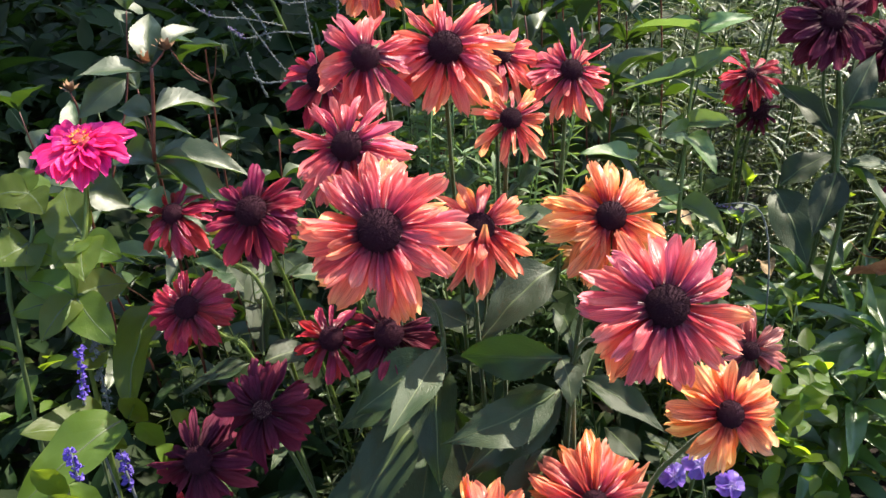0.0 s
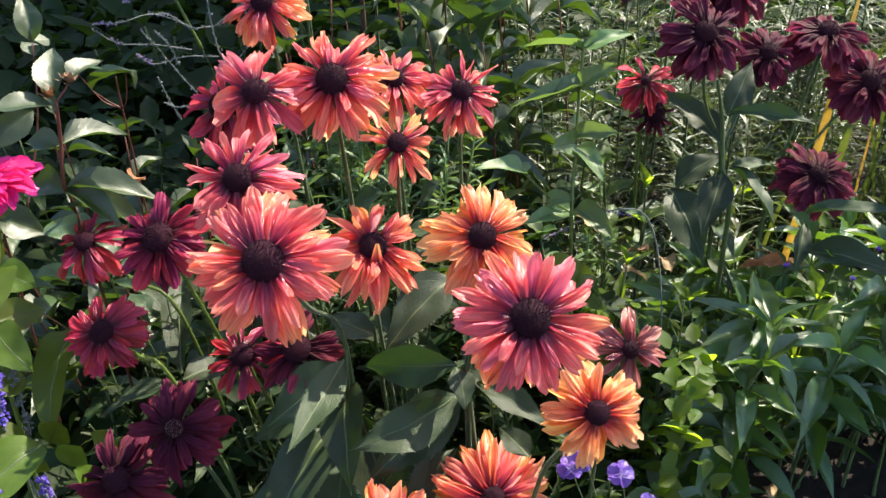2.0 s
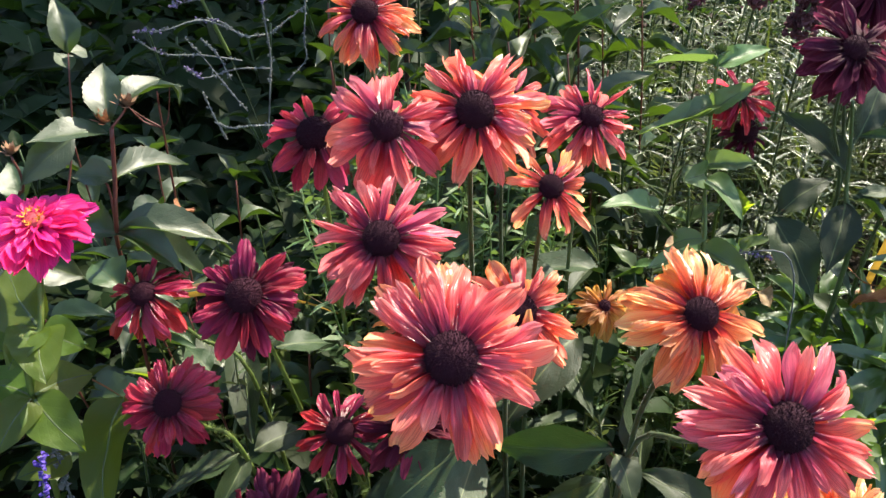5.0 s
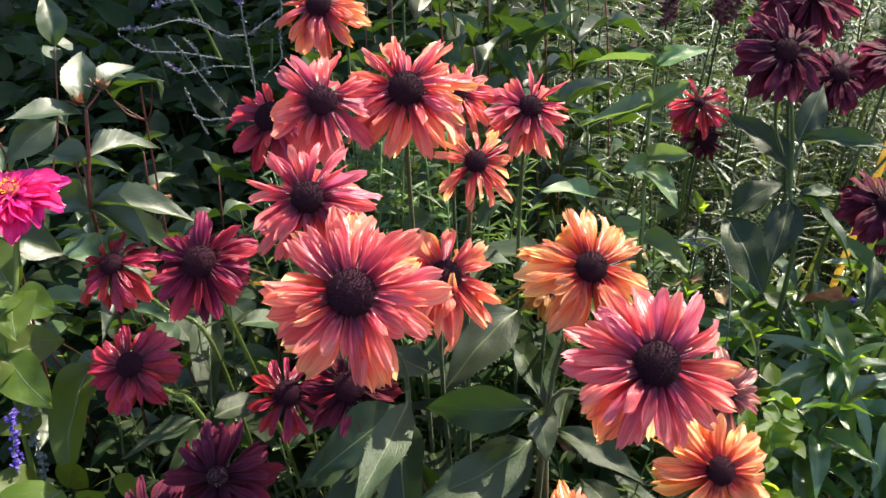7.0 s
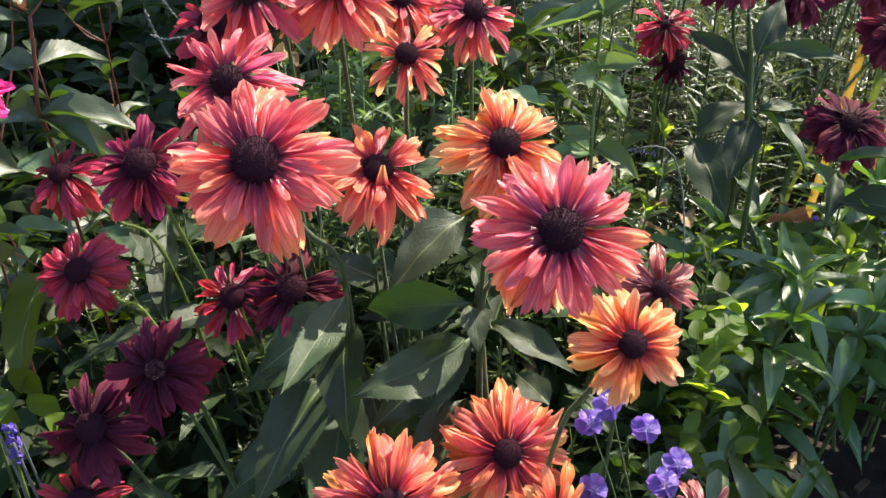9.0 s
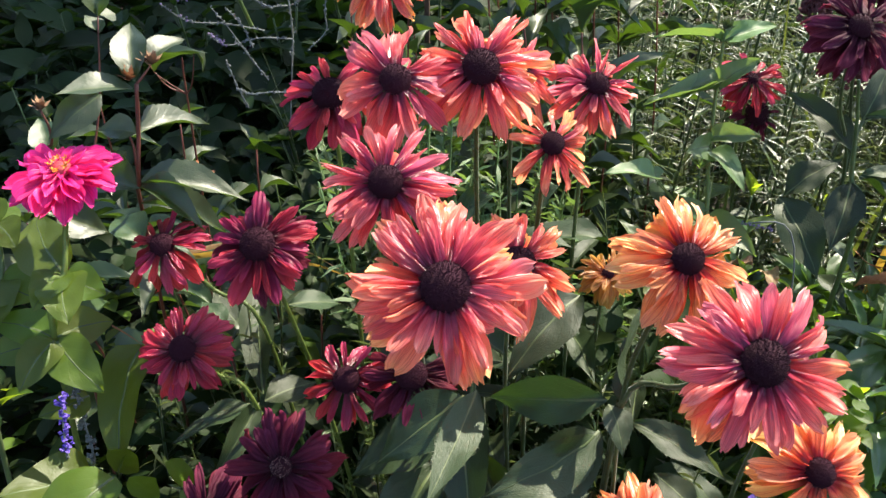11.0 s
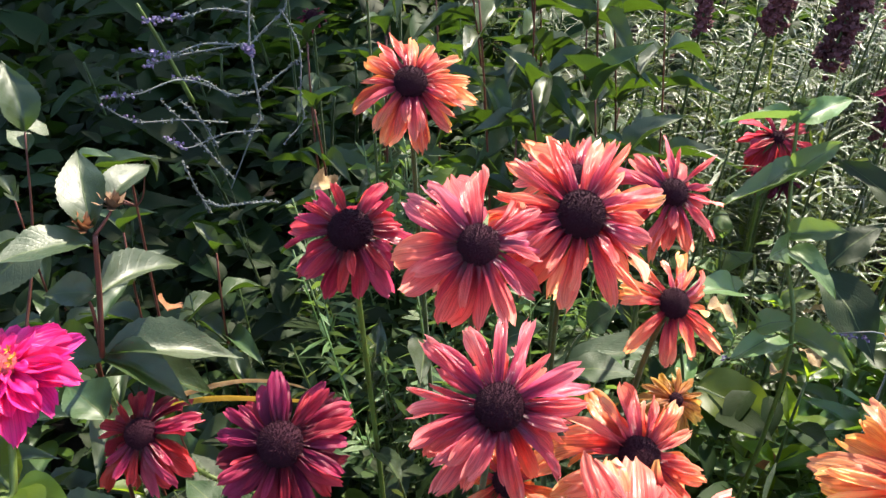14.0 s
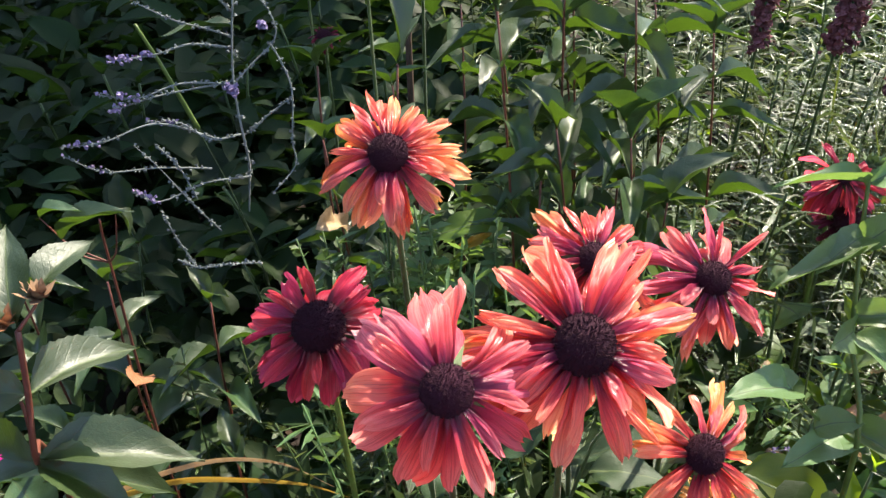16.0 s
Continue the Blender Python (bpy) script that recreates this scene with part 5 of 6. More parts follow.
leaf(hel, "helio", (-0.257, 0.728, 0.708), (-0.286, 0.723, 0.717), 0.022, (0.1, -0.6, 0.8), 4)
leaf(hel, "helio", (-0.262, 0.723, 0.666), (-0.177, 0.733, 0.659), 0.034, (-0.30, -0.15, 0.94), 0, cup=0.7)
leaf(hel, "helio", (-0.263, 0.722, 0.663), (-0.210, 0.701, 0.653), 0.028, (0.1, -0.2, 0.97), 1)
leaf(hel, "helio", (-0.267, 0.728, 0.645), (-0.198, 0.752, 0.616), 0.024, (0.1, -0.1, 0.98), 2)
leaf(hel, "helio", (-0.263, 0.722, 0.663), (-0.313, 0.739, 0.672), 0.036, (0.1, -0.6, 0.8), 3)
leaf(hel, "helio", (-0.276, 0.737, 0.602), (-0.229, 0.740, 0.586), 0.026, (0.1, -0.1, 0.98), 4)
leaf(hel, "helio", (-0.276, 0.737, 0.602), (-0.304, 0.764, 0.624), 0.034, (0.2, -0.5, 0.8), 1)
hel2 = thing("serrated_plant", (-0.399, 0.811, 0.519), "serrated leaves with a dry brown bud on a thin red stem", "plant")
stem_part(hel2, [tuple(hel2["at"])[:2] + (0.095,), (-0.358, 0.774, 0.613), (-0.339, 0.762, 0.691), (-0.341, 0.761, 0.718)], 0.0018, STEM_RED)
bud(hel2, (-0.341, 0.761, 0.719), 0.010, DRIED, "dry brown seed bud")
leaf(hel2, "helio", (-0.299, 0.788, 0.719), (-0.337, 0.753, 0.695), 0.028, (0.45, -0.78, 0.42), 2, cup=0.45)
leaf(hel2, "helio", (-0.343, 0.764, 0.676), (-0.357, 0.784, 0.705), 0.026, (0.2, -0.9, 0.3), 2)
leaf(hel2, "helio", (-0.312, 0.862, 0.764), (-0.316, 0.875, 0.812), 0.026, (0.35, -0.75, 0.5), 0)
stem_part(hel2, [(-0.345, 0.80, 0.60), (-0.325, 0.845, 0.68), (-0.312, 0.862, 0.764)], 0.0014, STEM_RED)
leaf(hel2, "helio", (-0.311, 0.866, 0.764), (-0.301, 0.879, 0.762), 0.020, (0.52, -0.28, 0.80), 4, cup=0.45)
leaf(hel2, "helio", (-0.313, 0.861, 0.750), (-0.326, 0.872, 0.764), 0.020, (0.59, -0.27, 0.76), 4, cup=0.45)
leaf(hel2, "helio", (-0.358, 0.774, 0.613), (-0.408, 0.802, 0.639), 0.04, (0.2, -0.6, 0.8), 1)
leaf(hel2, "helio", (-0.358, 0.774, 0.613), (-0.315, 0.771, 0.601), 0.036, (0.2, -0.6, 0.8), 0)
SPOTS = [(-0.33, 0.92, 0.60), (-0.26, 0.86, 0.58), (-0.20, 0.90, 0.57), (-0.14, 0.83, 0.55), (-0.40, 0.84, 0.57), (-0.08, 0.90, 0.57), (-0.30, 1.02, 0.62), (-0.47, 0.95, 0.60), (-0.22, 1.03, 0.58), (-0.55, 1.05, 0.62), (-0.42, 1.12, 0.62), (-0.10, 1.03, 0.55)]
for i, (x, y, z) in enumerate(SPOTS):
    z -= 0.09 if y < 0.96 else 0.03
    leafy_stem("serrated_plant", "helio", (x + 0.02, y + 0.04, 0.095), (x, y, z), "dark green serrated leaves on a dark red stem", "plant", "serrated plants", STEM_RED, nodes=7, per=2, size=0.10, ratio=0.36, rise=18, seed=800 + i, thick=0.0022)

hel3 = thing("serrated_plant", (-0.27, 0.96, 0.095), "small serrated leaves at a sunlit stem tip", "plant", "serrated plants")
stem_part(hel3, [(-0.27, 0.96, 0.095), (-0.272, 0.95, 0.45), (-0.265, 0.935, 0.660), (-0.262, 0.930, 0.700)], 0.0016, STEM_RED)
for a, b, w, k in (((-0.292, 0.930, 0.686), (-0.247, 0.930, 0.720), 0.024, 0), ((-0.302, 0.930, 0.706), (-0.277, 0.930, 0.719), 0.018, 1), ((-0.249, 0.930, 0.706), (-0.239, 0.930, 0.686), 0.016, 2)):
    leaf(hel3, "helio", a, b, w, (0.2, 0.1, 0.97), k)
    stem_part(hel3, [(-0.265, 0.935, 0.660), ((a[0] - 0.265) / 2, 0.932, 0.672), a], 0.0009, STEM_RED)

hel4 = thing("serrated_plant", (-0.06, 1.06, 0.095), "tall dark stem with large drooping pointed leaves", "plant", "serrated plants")
leaf(hel4, "zinnia", (0.047, 1.030, 0.600), (-0.020, 1.025, 0.605), 0.030, (0.10, -0.30, 0.95), 1)
stem_part(hel4, [(-0.055, 1.05, 0.50), (0.0, 1.045, 0.57), (0.047, 1.030, 0.600)], 0.0012, STEM)
stem_part(hel4, [(-0.06, 1.06, 0.095), (-0.055, 1.05, 0.50), (-0.052, 1.03, 0.80), (-0.05, 1.03, 0.90)], 0.0020, STEM)
for a, b, w, k in (((-0.052, 1.03, 0.845), (-0.015, 0.985, 0.792), 0.030, 0), ((-0.052, 1.03, 0.86), (-0.10, 1.00, 0.85), 0.030, 1)):
    leaf(hel4, "helio", a, b, w, (0.3, 0.0, 0.95), k)

# ---------------------------------------------------------------- russian sage
sage = thing("russian_sage", (-0.30, 2.05, 0.095), "silvery arching russian sage stems with small lilac flowers", "plant")
stem_part(sage, [(-0.30, 2.05, 0.095), (-0.27, 1.70, 0.26), (-0.175, 1.106, 0.636), (-0.156, 0.978, 0.713), (-0.156, 0.975, 0.778), (-0.145, 0.986, 0.848), (-0.139, 0.996, 0.889)], 0.0011, STEM_GREY, hairs=60)


def sage_branch(points, seed, blooms=0.0):
    stem_part(sage, points, 0.0008, STEM_GREY, "branch", 0.5)
    floret_cluster(sage, points, STEM_GREY, 46, 0.0020, seed, "sage_spike", spread=0.8)
    if blooms:
        floret_cluster(sage, points[-2:], LILAC, int(40 * blooms), 0.0026, seed + 1, "floret_tip", "small lilac florets")


sage_branch([(-0.153, 0.984, 0.807), (-0.167, 0.974, 0.817), (-0.187, 0.962, 0.829), (-0.212, 0.971, 0.841)], 1)
sage_branch([(-0.154, 0.981, 0.800), (-0.180, 0.969, 0.809), (-0.202, 0.953, 0.809), (-0.231, 0.945, 0.810)], 2, 1.0)
sage_branch([(-0.156, 0.977, 0.774), (-0.190, 0.958, 0.785), (-0.217, 0.940, 0.784), (-0.242, 0.935, 0.791)], 3, 0.5)
sage_branch([(-0.155, 0.977, 0.776), (-0.202, 0.953, 0.780), (-0.224, 0.936, 0.781), (-0.233, 0.933, 0.780)], 4, 0.4)
sage_branch([(-0.173, 0.973, 0.733), (-0.211, 0.953, 0.759), (-0.244, 0.932, 0.758), (-0.270, 0.923, 0.761)], 5, 0.4)
sage_branch([(-0.184, 0.972, 0.711), (-0.218, 0.948, 0.727), (-0.250, 0.931, 0.736), (-0.271, 0.921, 0.756)], 6, 0.2)
sage_branch([(-0.156, 0.972, 0.701), (-0.186, 0.948, 0.711), (-0.214, 0.920, 0.714), (-0.229, 0.911, 0.729)], 7, 0.5)
sage_branch([(-0.157, 0.977, 0.774), (-0.141, 0.988, 0.785), (-0.123, 0.996, 0.800), (-0.126, 1.002, 0.819), (-0.137, 0.995, 0.837)], 8)
sage_branch([(-0.128, 0.994, 0.797), (-0.121, 0.990, 0.782), (-0.116, 0.983, 0.762), (-0.120, 0.968, 0.729), (-0.120, 0.960, 0.712), (-0.139, 0.949, 0.696)], 9)
sage_branch([(-0.207, 0.900, 0.677), (-0.192, 0.891, 0.674), (-0.168, 0.886, 0.677), (-0.147, 0.888, 0.674)], 10)
sage_branch([(-0.150, 0.984, 0.825), (-0.165, 0.982, 0.843), (-0.192, 0.978, 0.850), (-0.214, 0.975, 0.859)], 11, 0.4)
sage_branch([(-0.218, 0.964, 0.737), (-0.203, 0.951, 0.725), (-0.191, 0.933, 0.706)], 12)
sage_branch([(-0.158, 0.975, 0.735), (-0.178, 0.96, 0.740), (-0.197, 0.96, 0.755), (-0.221, 0.96, 0.758)], 13, 0.3)
sage_branch([(-0.185, 0.965, 0.66), (-0.200, 0.96, 0.687), (-0.219, 0.96, 0.721), (-0.233, 0.96, 0.741)], 14)
sage_branch([(-0.21, 0.965, 0.63), (-0.218, 0.96, 0.658), (-0.225, 0.96, 0.684)], 15)
sage_branch([(-0.152, 0.978, 0.735), (-0.136, 0.98, 0.746), (-0.117, 0.98, 0.758)], 16)
floret_cluster(sage, [(-0.175, 1.106, 0.636), (-0.156, 0.978, 0.713), (-0.156, 0.975, 0.778), (-0.145, 0.986, 0.848)], STEM_GREY, 46, 0.0026, 17, "sage_spike", spread=1.0)
floret_cluster(sage, [(-0.158, 0.966, 0.776), (-0.155, 0.965, 0.772)], LILAC, 34, 0.0032, 3, "floret_tip", "lilac open floret cluster")
floret_cluster(sage, [(-0.131, 0.988, 0.812), (-0.128, 0.988, 0.810)], LILAC, 22, 0.0028, 4, "floret_tip", "pale lilac floret cluster")
floret_cluster(sage, [(-0.147, 0.986, 0.848), (-0.140, 0.986, 0.845)], LILAC, 30, 0.0030, 5, "floret_tip", "lilac open floret cluster")
leaf(sage, "rudbeckia", (-0.155, 1.06, 0.788), (-0.212, 1.05, 0.806), 0.018, (0, 0.1, 0.99), 2, label="pale grey-green leaf in the sun")
shoot = thing("green_shoot", (-0.20, 1.45, 0.095), "single yellow-green pod stem against dark foliage", "plant")
stem_part(shoot, [(-0.20, 1.45, 0.095), (-0.222, 1.34, 0.45), (-0.245, 1.28, 0.614)], 0.0009, STEM)
stem_part(shoot, [(-0.245, 1.28, 0.614), (-0.257, 1.28, 0.652), (-0.270, 1.28, 0.692), (-0.286, 1.28, 0.735)], 0.0030, STEM_PALE, end=0.6)

# thin grey salvia stem crossing behind the orange bloom
thin = thing("salvia_spike", (0.33, 0.77, 0.095), "thin grey-lilac salvia spike leaning over the leaves", "flower", "salvia spikes")
stem_part(thin, [(0.33, 0.77, 0.095), (0.32, 0.75, 0.40), (0.285, 0.70, 0.59), (0.245, 0.706, 0.612), (0.19, 0.769, 0.548)], 0.0010, STEM_GREY)
floret_cluster(thin, [(0.262, 0.70, 0.608), (0.235, 0.720, 0.602), (0.19, 0.769, 0.548)], LILAC, 60, 0.0022, 9)

# ---------------------------------------------------------------- leaves on the tall maroon and pale stems
tall = thing("rudbeckia_foliage", (0.42, 0.90, 0.095), "tall hairy rudbeckia stem with large silvery leaves", "plant")
stem_part(tall, [(0.42, 0.90, 0.095), (0.402, 0.814, 0.525), (0.394, 0.827, 0.586), (0.389, 0.832, 0.641), (0.376, 0.823, 0.690)], 0.0034, STEM, hairs=120)
leaf(tall, "rudbeckia", (0.394, 0.837, 0.606), (0.351, 0.879, 0.668), 0.027, (0.2, -0.4, 0.9), 0)
leaf(tall, "rudbeckia", (0.394, 0.832, 0.645), (0.422, 0.844, 0.700), 0.030, (-0.2, -0.9, 0.3), 1)
leaf(tall, "rudbeckia", (0.396, 0.832, 0.648), (0.473, 0.793, 0.660), 0.018, (0, -0.6, 0.8), 2)
leaf(tall, "rudbeckia", (0.393, 0.825, 0.582), (0.359, 0.769, 0.546), 0.034, (0.1, -0.2, 0.97), 3)
leaf(tall, "rudbeckia", (0.401, 0.825, 0.588), (0.444, 0.748, 0.570), 0.030, (0.5, -0.5, 0.8), 4)
leaf(tall, "rudbeckia", (0.403, 0.826, 0.590), (0.443, 0.815, 0.601), 0.016, (0.3, -0.5, 0.8), 5)
leaf(tall, "rudbeckia", (0.482, 0.800, 0.540), (0.567, 0.735, 0.577), 0.028, (0, -0.4, 0.9), 0)
leaf(tall, "rudbeckia", (0.474, 0.780, 0.501), (0.536, 0.705, 0.541), 0.031, (0, -0.4, 0.9), 1)
leaf(tall, "rudbeckia", (0.483, 0.802, 0.524), (0.460, 0.748, 0.501), 0.018, (0, -0.8, 0.6), 2)
leaf(tall, "rudbeckia", (0.363, 0.908, 0.522), (0.382, 0.817, 0.485), 0.046, (-0.1, -0.15, 0.98), 3)
leaf(tall, "rudbeckia", (0.370, 0.906, 0.526), (0.413, 0.906, 0.576), 0.034, (-0.1, -0.3, 0.95), 1)
pale = thing("zinnia_plant", (0.245, 0.845, 0.095), "pale green upright stem with broad paired leaves and a green bud", "plant")
stem_part(pale, [(0.245, 0.845, 0.095), (0.208, 0.710, 0.563), (0.218, 0.752, 0.659), (0.225, 0.775, 0.714), (0.230, 0.788, 0.752)], 0.0021, STEM_PALE, end=0.65)
bud(pale, (0.231, 0.789, 0.754), 0.011, STEM, "closed green bud")
leaf(pale, "pale", (0.228, 0.786, 0.745), (0.171, 0.783, 0.761), 0.015, (0, -0.15, 0.98), 0)
leaf(pale, "pale", (0.229, 0.786, 0.745), (0.278, 0.790, 0.762), 0.0186, (0, -0.7, 0.7), 1)
leaf(pale, "pale", (0.225, 0.773, 0.710), (0.252, 0.765, 0.738), 0.018, (-0.1, -0.5, 0.85), 2)
leaf(pale, "pale", (0.223, 0.772, 0.706), (0.156, 0.742, 0.719), 0.017, (0.1, -0.2, 0.97), 3)
leaf(pale, "pale", (0.226, 0.774, 0.716), (0.190, 0.750, 0.718), 0.020, (0.1, -0.4, 0.9), 4)
leaf(pale, "pale", (0.218, 0.754, 0.662), (0.199, 0.725, 0.673), 0.0249, (0.1, -0.9, 0.4), 4)
leaf(pale, "pale", (0.219, 0.757, 0.669), (0.253, 0.738, 0.682), 0.0174, (0.1, -0.6, 0.8), 0)
leaf(pale, "pale", (0.219, 0.752, 0.659), (0.236, 0.709, 0.653), 0.0223, (0.2, -0.8, 0.5), 1)
for a, b, w, k in (((0.163, 0.720, 0.651), (0.121, 0.700, 0.675), 0.024, 0), ((0.165, 0.720, 0.651), (0.156, 0.740, 0.657), 0.018, 2), ((0.185, 0.720, 0.616), (0.209, 0.710, 0.628), 0.020, 3)):
    leaf(pale, "pale", a, b, w, (0.1, -0.4, 0.9), k)
    stem_part(pale, [(0.212, 0.725, 0.600), ((a[0] + 0.212) / 2, 0.722, (a[2] + 0.600) / 2 - 0.004), a], 0.0009, STEM_PALE)
leaf(pale, "pale", (0.214, 0.732, 0.601), (0.162, 0.699, 0.612), 0.0236, (0.1, -0.6, 0.8), 2)
leaf(pale, "pale", (0.214, 0.732, 0.601), (0.242, 0.679, 0.603), 0.0223, (0.1, -0.6, 0.8), 3)
for i, (tx, ty, td) in enumerate([(0.340, 0.925, 0.516), (0.339, 0.732, 0.480), (0.284, 0.784, 0.495), (0.503, 0.757, 0.491)]):
    leafy_stem("zinnia_plant", "shoot", (tx + 0.01, ty + 0.03, 0.095), (tx, ty, td), "young bright green leafy shoot", "plant", "broad-leaved stems", nodes=7, per=2, size=0.06, ratio=0.36, rise=42, seed=900 + i)

lance = thing("lance_leaf_plant", (0.44, 0.76, 0.095), "lance-leaved stem with a spreading star of leaves at the tip", "plant", "lance-leaved plants")
stem_part(lance, [(0.44, 0.76, 0.095), (0.43, 0.74, 0.30), (0.415, 0.715, 0.435), (0.413, 0.710, 0.453)], 0.0022, STEM)
for a, b, w, up, k in (((0.413, 0.710, 0.453), (0.469, 0.690, 0.482), 0.016, (-0.36, -0.19, 0.91), 5), ((0.410, 0.700, 0.450), (0.447, 0.660, 0.388), 0.018, (0.70, -0.40, 0.55), 4), ((0.405, 0.715, 0.458), (0.345, 0.690, 0.462), 0.020, (0.10, -0.40, 0.90), 1),
                       ((0.408, 0.715, 0.458), (0.346, 0.730, 0.500), 0.014, (0.52, -0.25, 0.82), 2), ((0.408, 0.718, 0.462), (0.410, 0.745, 0.508), 0.015, (-0.05, -0.70, 0.70), 4), ((0.400, 0.712, 0.455), (0.362, 0.672, 0.445), 0.018, (0.0, -0.5, 0.85), 0)):
    leaf(lance, "salvia", a, b, w, up, k, cup=0.6)
broad = thing("leafy_plant", (0.22, 0.84, 0.095), "low plant with one broad flat green leaf and rounded lime leaves", "plant")
stem_part(broad, [(0.22, 0.84, 0.095), (0.21, 0.83, 0.30), (0.195, 0.81, 0.47), (0.189, 0.80, 0.494)], 0.0026, STEM)
leaf(broad, "zinnia", (0.189, 0.80, 0.494), (0.257, 0.757, 0.470), 0.048, (0.0, -0.45, 0.9), 0, label="broad flat dark green leaf")
for b, w, k in (((0.276, 0.80, 0.415), 0.034, 0), ((0.326, 0.80, 0.378), 0.036, 1), ((0.267, 0.80, 0.362), 0.034, 2), ((0.340, 0.80, 0.418), 0.032, 3), ((0.300, 0.79, 0.44), 0.030, 0)):
    leaf(broad, "oval", (b[0] - 0.02, b[1] + 0.04, b[2] - 0.02), b, w, (0.1, 0.0, 0.98), k, label="rounded lime leaf")

# ---------------------------------------------------------------- long blades
def blade(name, points, width, mat, label, category="leaf blade", group=""):
    base = Vector(points[0])
    ob = thing(name, base, label, category, group)
    pts = smooth_line(points, 6)
    n = len(pts) - 1
    verts, faces, uvs = [], [], []
    for i, p in enumerate(pts):
        d = (pts[min(i + 1, n)] - pts[max(i - 1, 0)]).normalized()
        s = d.cross(Vector((0.2, 1.0, 0.1))).normalized()
        nn = s.cross(d)
        w = width * (0.6 + 0.4 * math.sin(math.pi * min(1, i / n + 0.3))) * min(1, (n - i) / (0.35 * n) + 0.05)
        for j in (-1, 0, 1):
            verts.append(p + s * w * 0.5 * j + nn * w * 0.18 * (1 - abs(j)))
            uvs.append((i / n, 0.5 + 0.5 * j))
    for i in range(n):
        for j in range(2):
            a = i * 3 + j
            faces.append((a, a + 3, a + 4, a + 1))
    piece("blade", mesh_of(name, verts, faces, mat, uvs), ob, Matrix.Identity(4))
    return ob


blade("grass_blade", [(0.60, 1.12, 0.095), (0.566, 0.965, 0.550), (0.585, 0.981, 0.668), (0.608, 1.003, 0.775)], 0.0105, GOLD, "long yellow and orange autumn blade", group="long blades")
blade("grass_blade", [(0.64, 1.15, 0.095), (0.598, 0.971, 0.521), (0.607, 0.978, 0.572), (0.631, 0.975, 0.652)], 0.010, BLADE, "long narrow yellow-green blade", group="long blades")
rng = random.Random(55)
for i in range(30):
    x, y = rng.uniform(0.52, 1.15), rng.uniform(1.0, 1.45)
    h = rng.uniform(0.35, 0.62)
    dx, dy = rng.uniform(-0.14, 0.14), rng.uniform(-0.12, 0.04)
    golden = i % 6 == 0
    blade("grass_blade", [(x, y, 0.095), (x + dx * 0.3, y + dy * 0.3, 0.1 + h * 0.55), (x + dx, y + dy, 0.1 + h)], rng.uniform(0.004, 0.008), GOLD if golden else BLADE, "long yellow and orange autumn blade" if golden else "long narrow yellow-green blade", group="long blades")
blade("dry_blade", [(-0.266, 0.824, 0.537), (-0.234, 0.836, 0.537), (-0.195, 0.844, 0.534), (-0.154, 0.843, 0.523), (-0.118, 0.830, 0.506)], 0.006, STRAW, "pale dry curled blade arching over the leaves")
blade("dry_blade", [(-0.268, 0.821, 0.534), (-0.227, 0.832, 0.530), (-0.184, 0.834, 0.521), (-0.139, 0.832, 0.510), (-0.107, 0.824, 0.499)], 0.007, GOLD, "yellow dry blade arching over the leaves")
blade("dry_blade", [(-0.289, 0.660, 0.571), (-0.275, 0.651, 0.568), (-0.260, 0.640, 0.564)], 0.0025, LITTER, "thin dry pink leaf stalk")
blade("dry_blade", [(0.068, 0.747, 0.521), (0.087, 0.750, 0.526), (0.113, 0.764, 0.534)], 0.006, GOLD, "short yellow dry blade")
blade("dry_blade", [(0.453, 0.890, 0.461), (0.454, 0.854, 0.464), (0.465, 0.830, 0.473)], 0.004, LITTER, "thin curled orange dry stalk")


def fallen_leaf(at, along, width, mat, label, up=(0, 0, 1)):
    at, along = Vector(at), Vector(along)
    ob = thing("fallen_leaf", at, label, "leaf", "fallen leaves")
    rng = random.Random(int(at.x * 777) + 3)
    me = leaf_mesh("fallen_leaf", mat, rng, "ovate", 0.1, 0.35, 0.5, 0.10)
    piece("blade", me, ob, frame_of(at, along, up, along.length, width, along.length))
    return ob


fallen_leaf((0.437, 0.846, 0.441), Vector((0.521, 0.859, 0.440)) - Vector((0.437, 0.846, 0.441)), 0.012, LITTER, "large orange-brown fallen leaf caught on the plants", (0, -0.5, 0.85))
fallen_leaf((-0.120, 1.094, 0.580), Vector((-0.080, 1.133, 0.563)) - Vector((-0.120, 1.094, 0.580)), 0.022, STRAW, "tan crumpled fallen leaf in the sun", (0.2, -0.6, 0.8))
fallen_leaf((0.006, 1.026, 0.583), Vector((0.046, 1.046, 0.583)) - Vector((0.006, 1.026, 0.583)), 0.009, GOLD, "curled yellow fallen leaf", (0.2, -0.8, 0.5))
fallen_leaf((-0.242, 0.843, 0.613), Vector((-0.238, 0.870, 0.611)) - Vector((-0.242, 0.843, 0.613)), 0.02, LITTER, "small orange-brown fallen leaf", (0.2, -0.8, 0.5))
for i in range(14):
    x, y, z = rng.uniform(0.10, 0.62), rng.uniform(0.78, 1.08), rng.uniform(0.24, 0.36)
    a = rng.uniform(0, 6.28)
    fallen_leaf((x, y, z), Vector((math.cos(a), math.sin(a), rng.uniform(-0.3, 0.3))) * rng.uniform(0.03, 0.055), rng.uniform(0.014, 0.026), rng.choice((STRAW, STRAW, DRIED, LITTER)), "pale dry leaf caught among the stems", (rng.uniform(-0.3, 0.5), rng.uniform(-0.5, 0.3), 0.9))
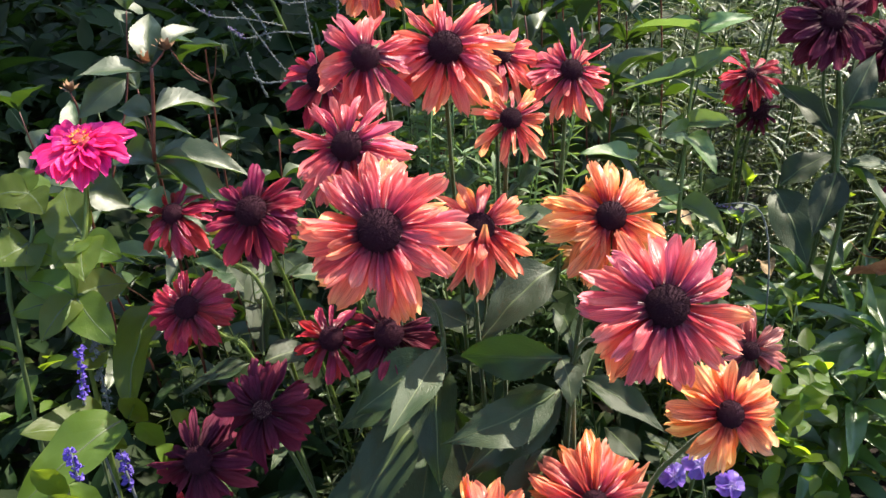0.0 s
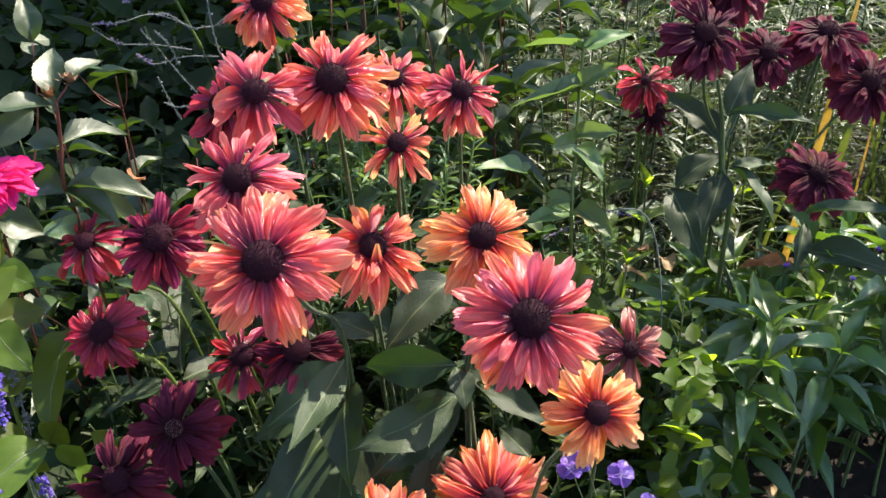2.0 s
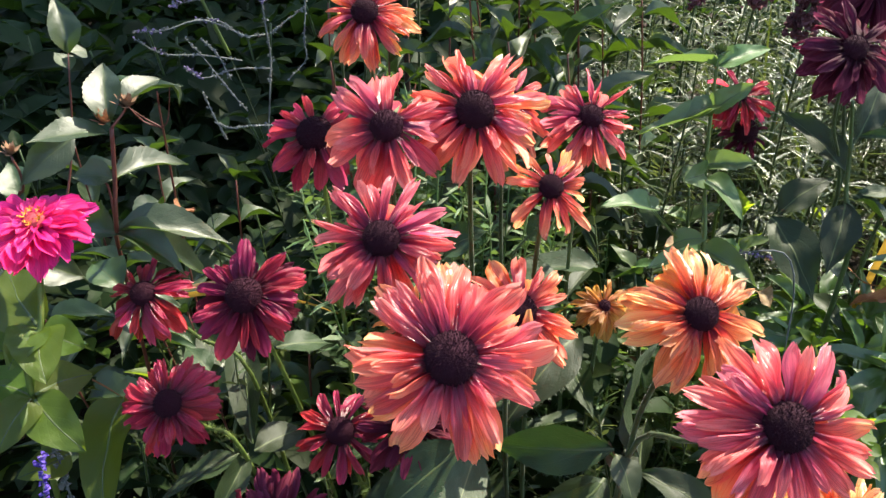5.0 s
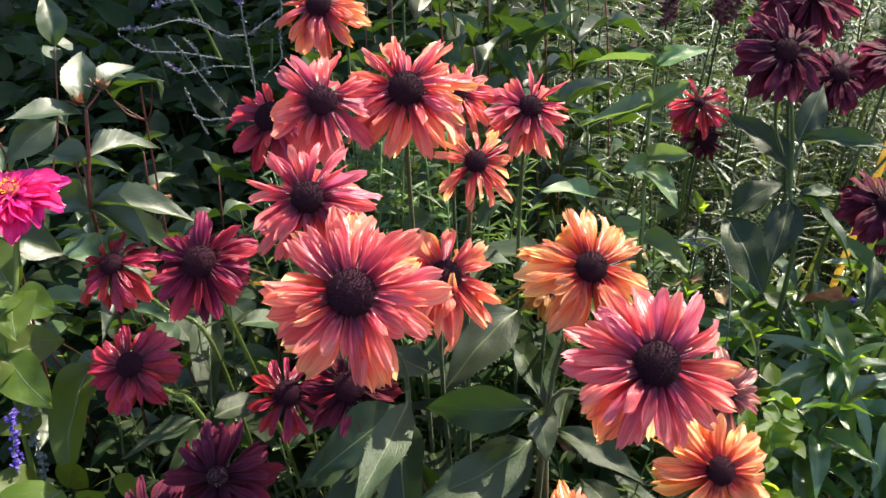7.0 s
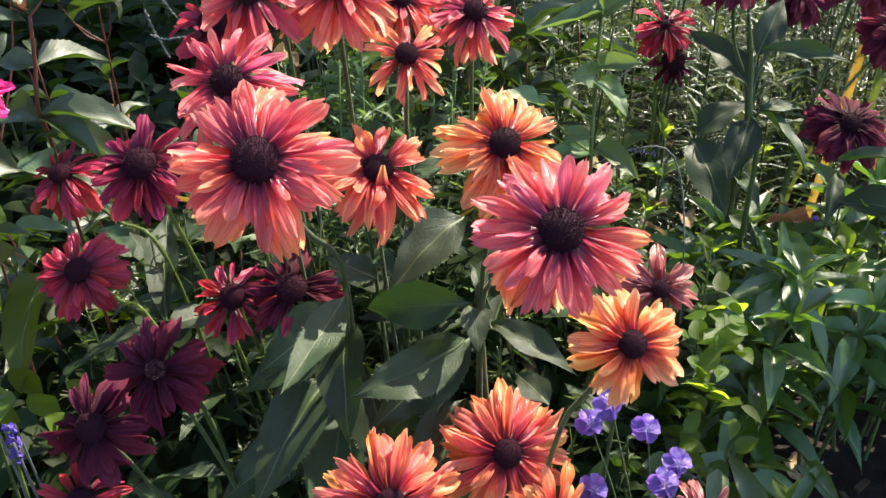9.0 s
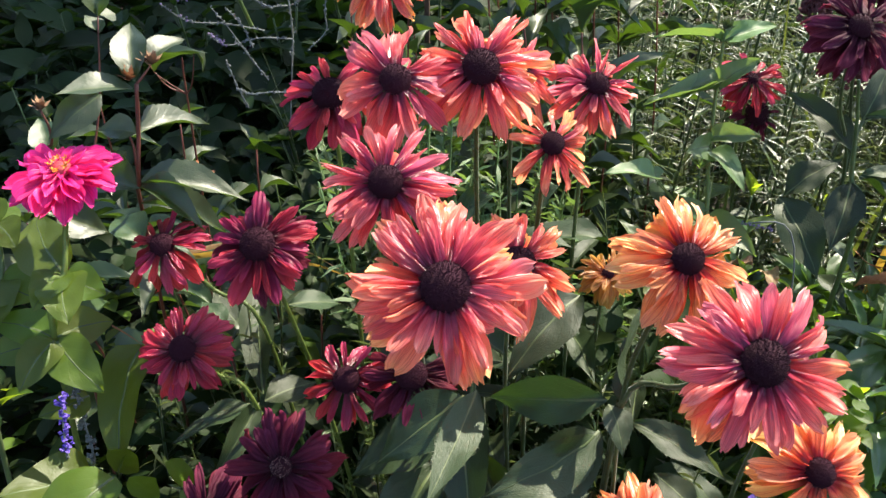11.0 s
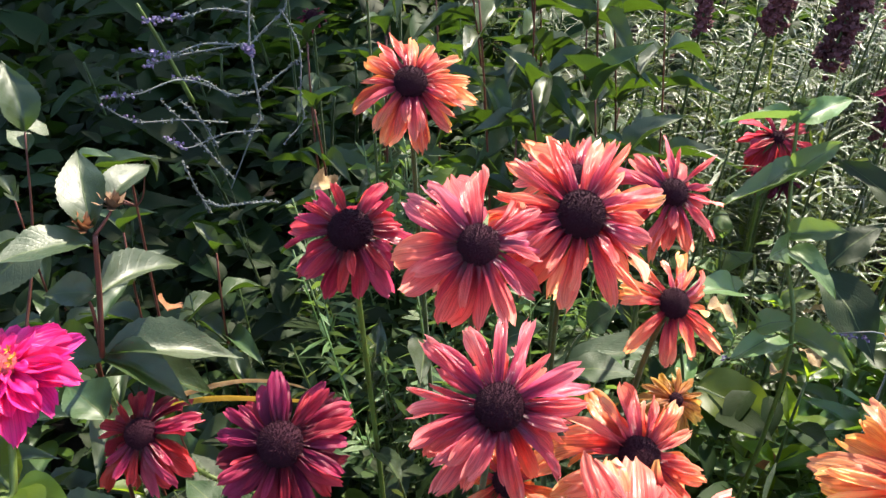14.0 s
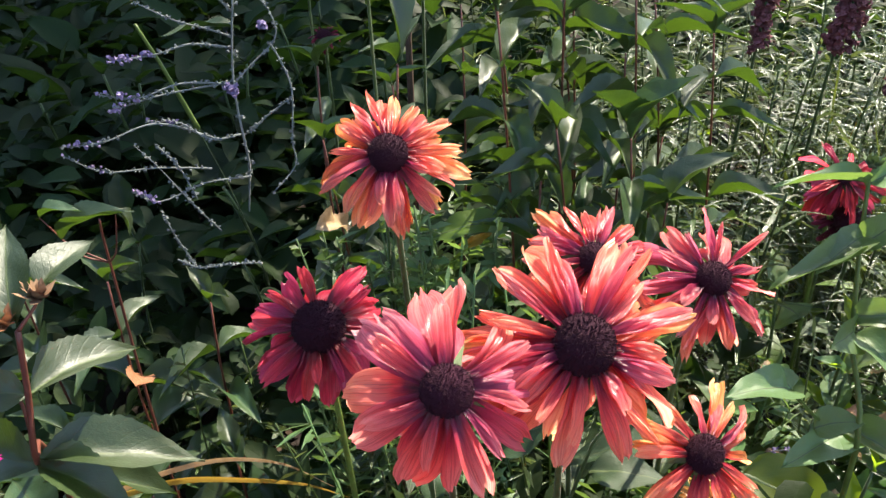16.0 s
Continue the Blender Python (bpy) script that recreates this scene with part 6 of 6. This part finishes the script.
for i in range(60):
    x, y = rng.uniform(-0.9, 1.3), rng.uniform(0.5, 2.2)
    a = rng.uniform(0, 6.28)
    fallen_leaf((x, y, ground_height(x, y) + 0.012), Vector((math.cos(a), math.sin(a), 0.1)) * rng.uniform(0.03, 0.06), rng.uniform(0.015, 0.03), rng.choice((DRIED, DRIED, STRAW, LITTER)), "dry brown fallen leaf on the soil")

DEBRIS = [(0.300, 0.86, 0.440), (0.335, 0.88, 0.452), (0.36, 0.90, 0.43), (0.285, 0.82, 0.41), (0.26, 0.86, 0.44), (0.245, 0.90, 0.50), (0.40, 0.93, 0.45)]
for i, (x, y, z) in enumerate(DEBRIS):
    a = i * 2.4
    fallen_leaf((x, y, z), Vector((math.cos(a), 0.6 * math.sin(a), 0.15 * math.sin(3 * a))) * (0.030 + 0.006 * (i % 4)), 0.014 + 0.003 * (i % 3), (STRAW, DRIED, STRAW)[i % 3], "pale crumpled dry leaf caught among green stems", (0.1, 0.15, 0.97))

# ---------------------------------------------------------------- dark red flower spikes at the back
for i, (a, b) in enumerate([((0.444, 1.210, 0.661), (0.477, 1.224, 0.757)), ((0.445, 1.082, 0.660), (0.487, 1.099, 0.776)), ((0.393, 1.288, 0.639), (0.413, 1.310, 0.730)), ((0.484, 1.021, 0.600), (0.504, 1.041, 0.664))]):
    a, b = Vector(a), Vector(b)
    foot = (a.x - 0.03, a.y + 0.04, 0.095)
    sp = thing("flower_spike", foot, "dark red fading plume on a green stem", "flower", "red spikes")
    stem_part(sp, [foot, tuple(a.lerp(Vector(foot), 0.4)), tuple(a), tuple(b)], 0.0028, STEM)
    floret_cluster(sp, [tuple(a), tuple(a.lerp(b, 0.5)), tuple(b)], SPIKE_RED, 420 if i < 2 else 240, 0.0068, 70 + i, "floret_tip", "crowded dark red florets", 1.9 if i < 2 else 1.3)

for x, y, z in ((0.470, 0.80, 0.470), (0.545, 0.79, 0.452), (0.585, 0.82, 0.470)):
    sp = thing("salvia_spike", (x, y + 0.02, 0.095), "tiny deep blue salvia bud above lance-shaped leaves", "flower", "salvia spikes")
    stem_part(sp, [(x, y + 0.02, 0.095), (x + 0.004, y + 0.01, 0.3), (x, y, z)], 0.0011, STEM)
    bud(sp, (x, y, z), 0.006, BLUE, "deep blue bud")

# ---------------------------------------------------------------- violet flowers at the front
vio = thing("violet_flowers", (0.25, 0.50, 0.095), "small violet-blue flowers on low green stems", "flower")
for i, c in enumerate([(0.215, 0.497, 0.479), (0.213, 0.440, 0.480), (0.177, 0.522, 0.465), (0.168, 0.460, 0.458), (0.226, 0.454, 0.484), (0.173, 0.451, 0.547)]):
    c = Vector(c)
    stem_part(vio, [(0.25, 0.50, 0.095), tuple((c + Vector((0.25, 0.52, 0.2))) / 2), tuple(c)], 0.0010, STEM)
    body = Matrix.Translation(c) @ facing(10, 40).to_track_quat("Z", "Y").to_matrix().to_4x4()
    for k in range(5):
        piece("petal", PETAL_SET["violet"][k % 4], vio, body @ pose(0, 0, 0, 0, 14, 72 * k + 20 * i) @ Matrix.Diagonal((0.012, 0.014, 0.012, 1)))
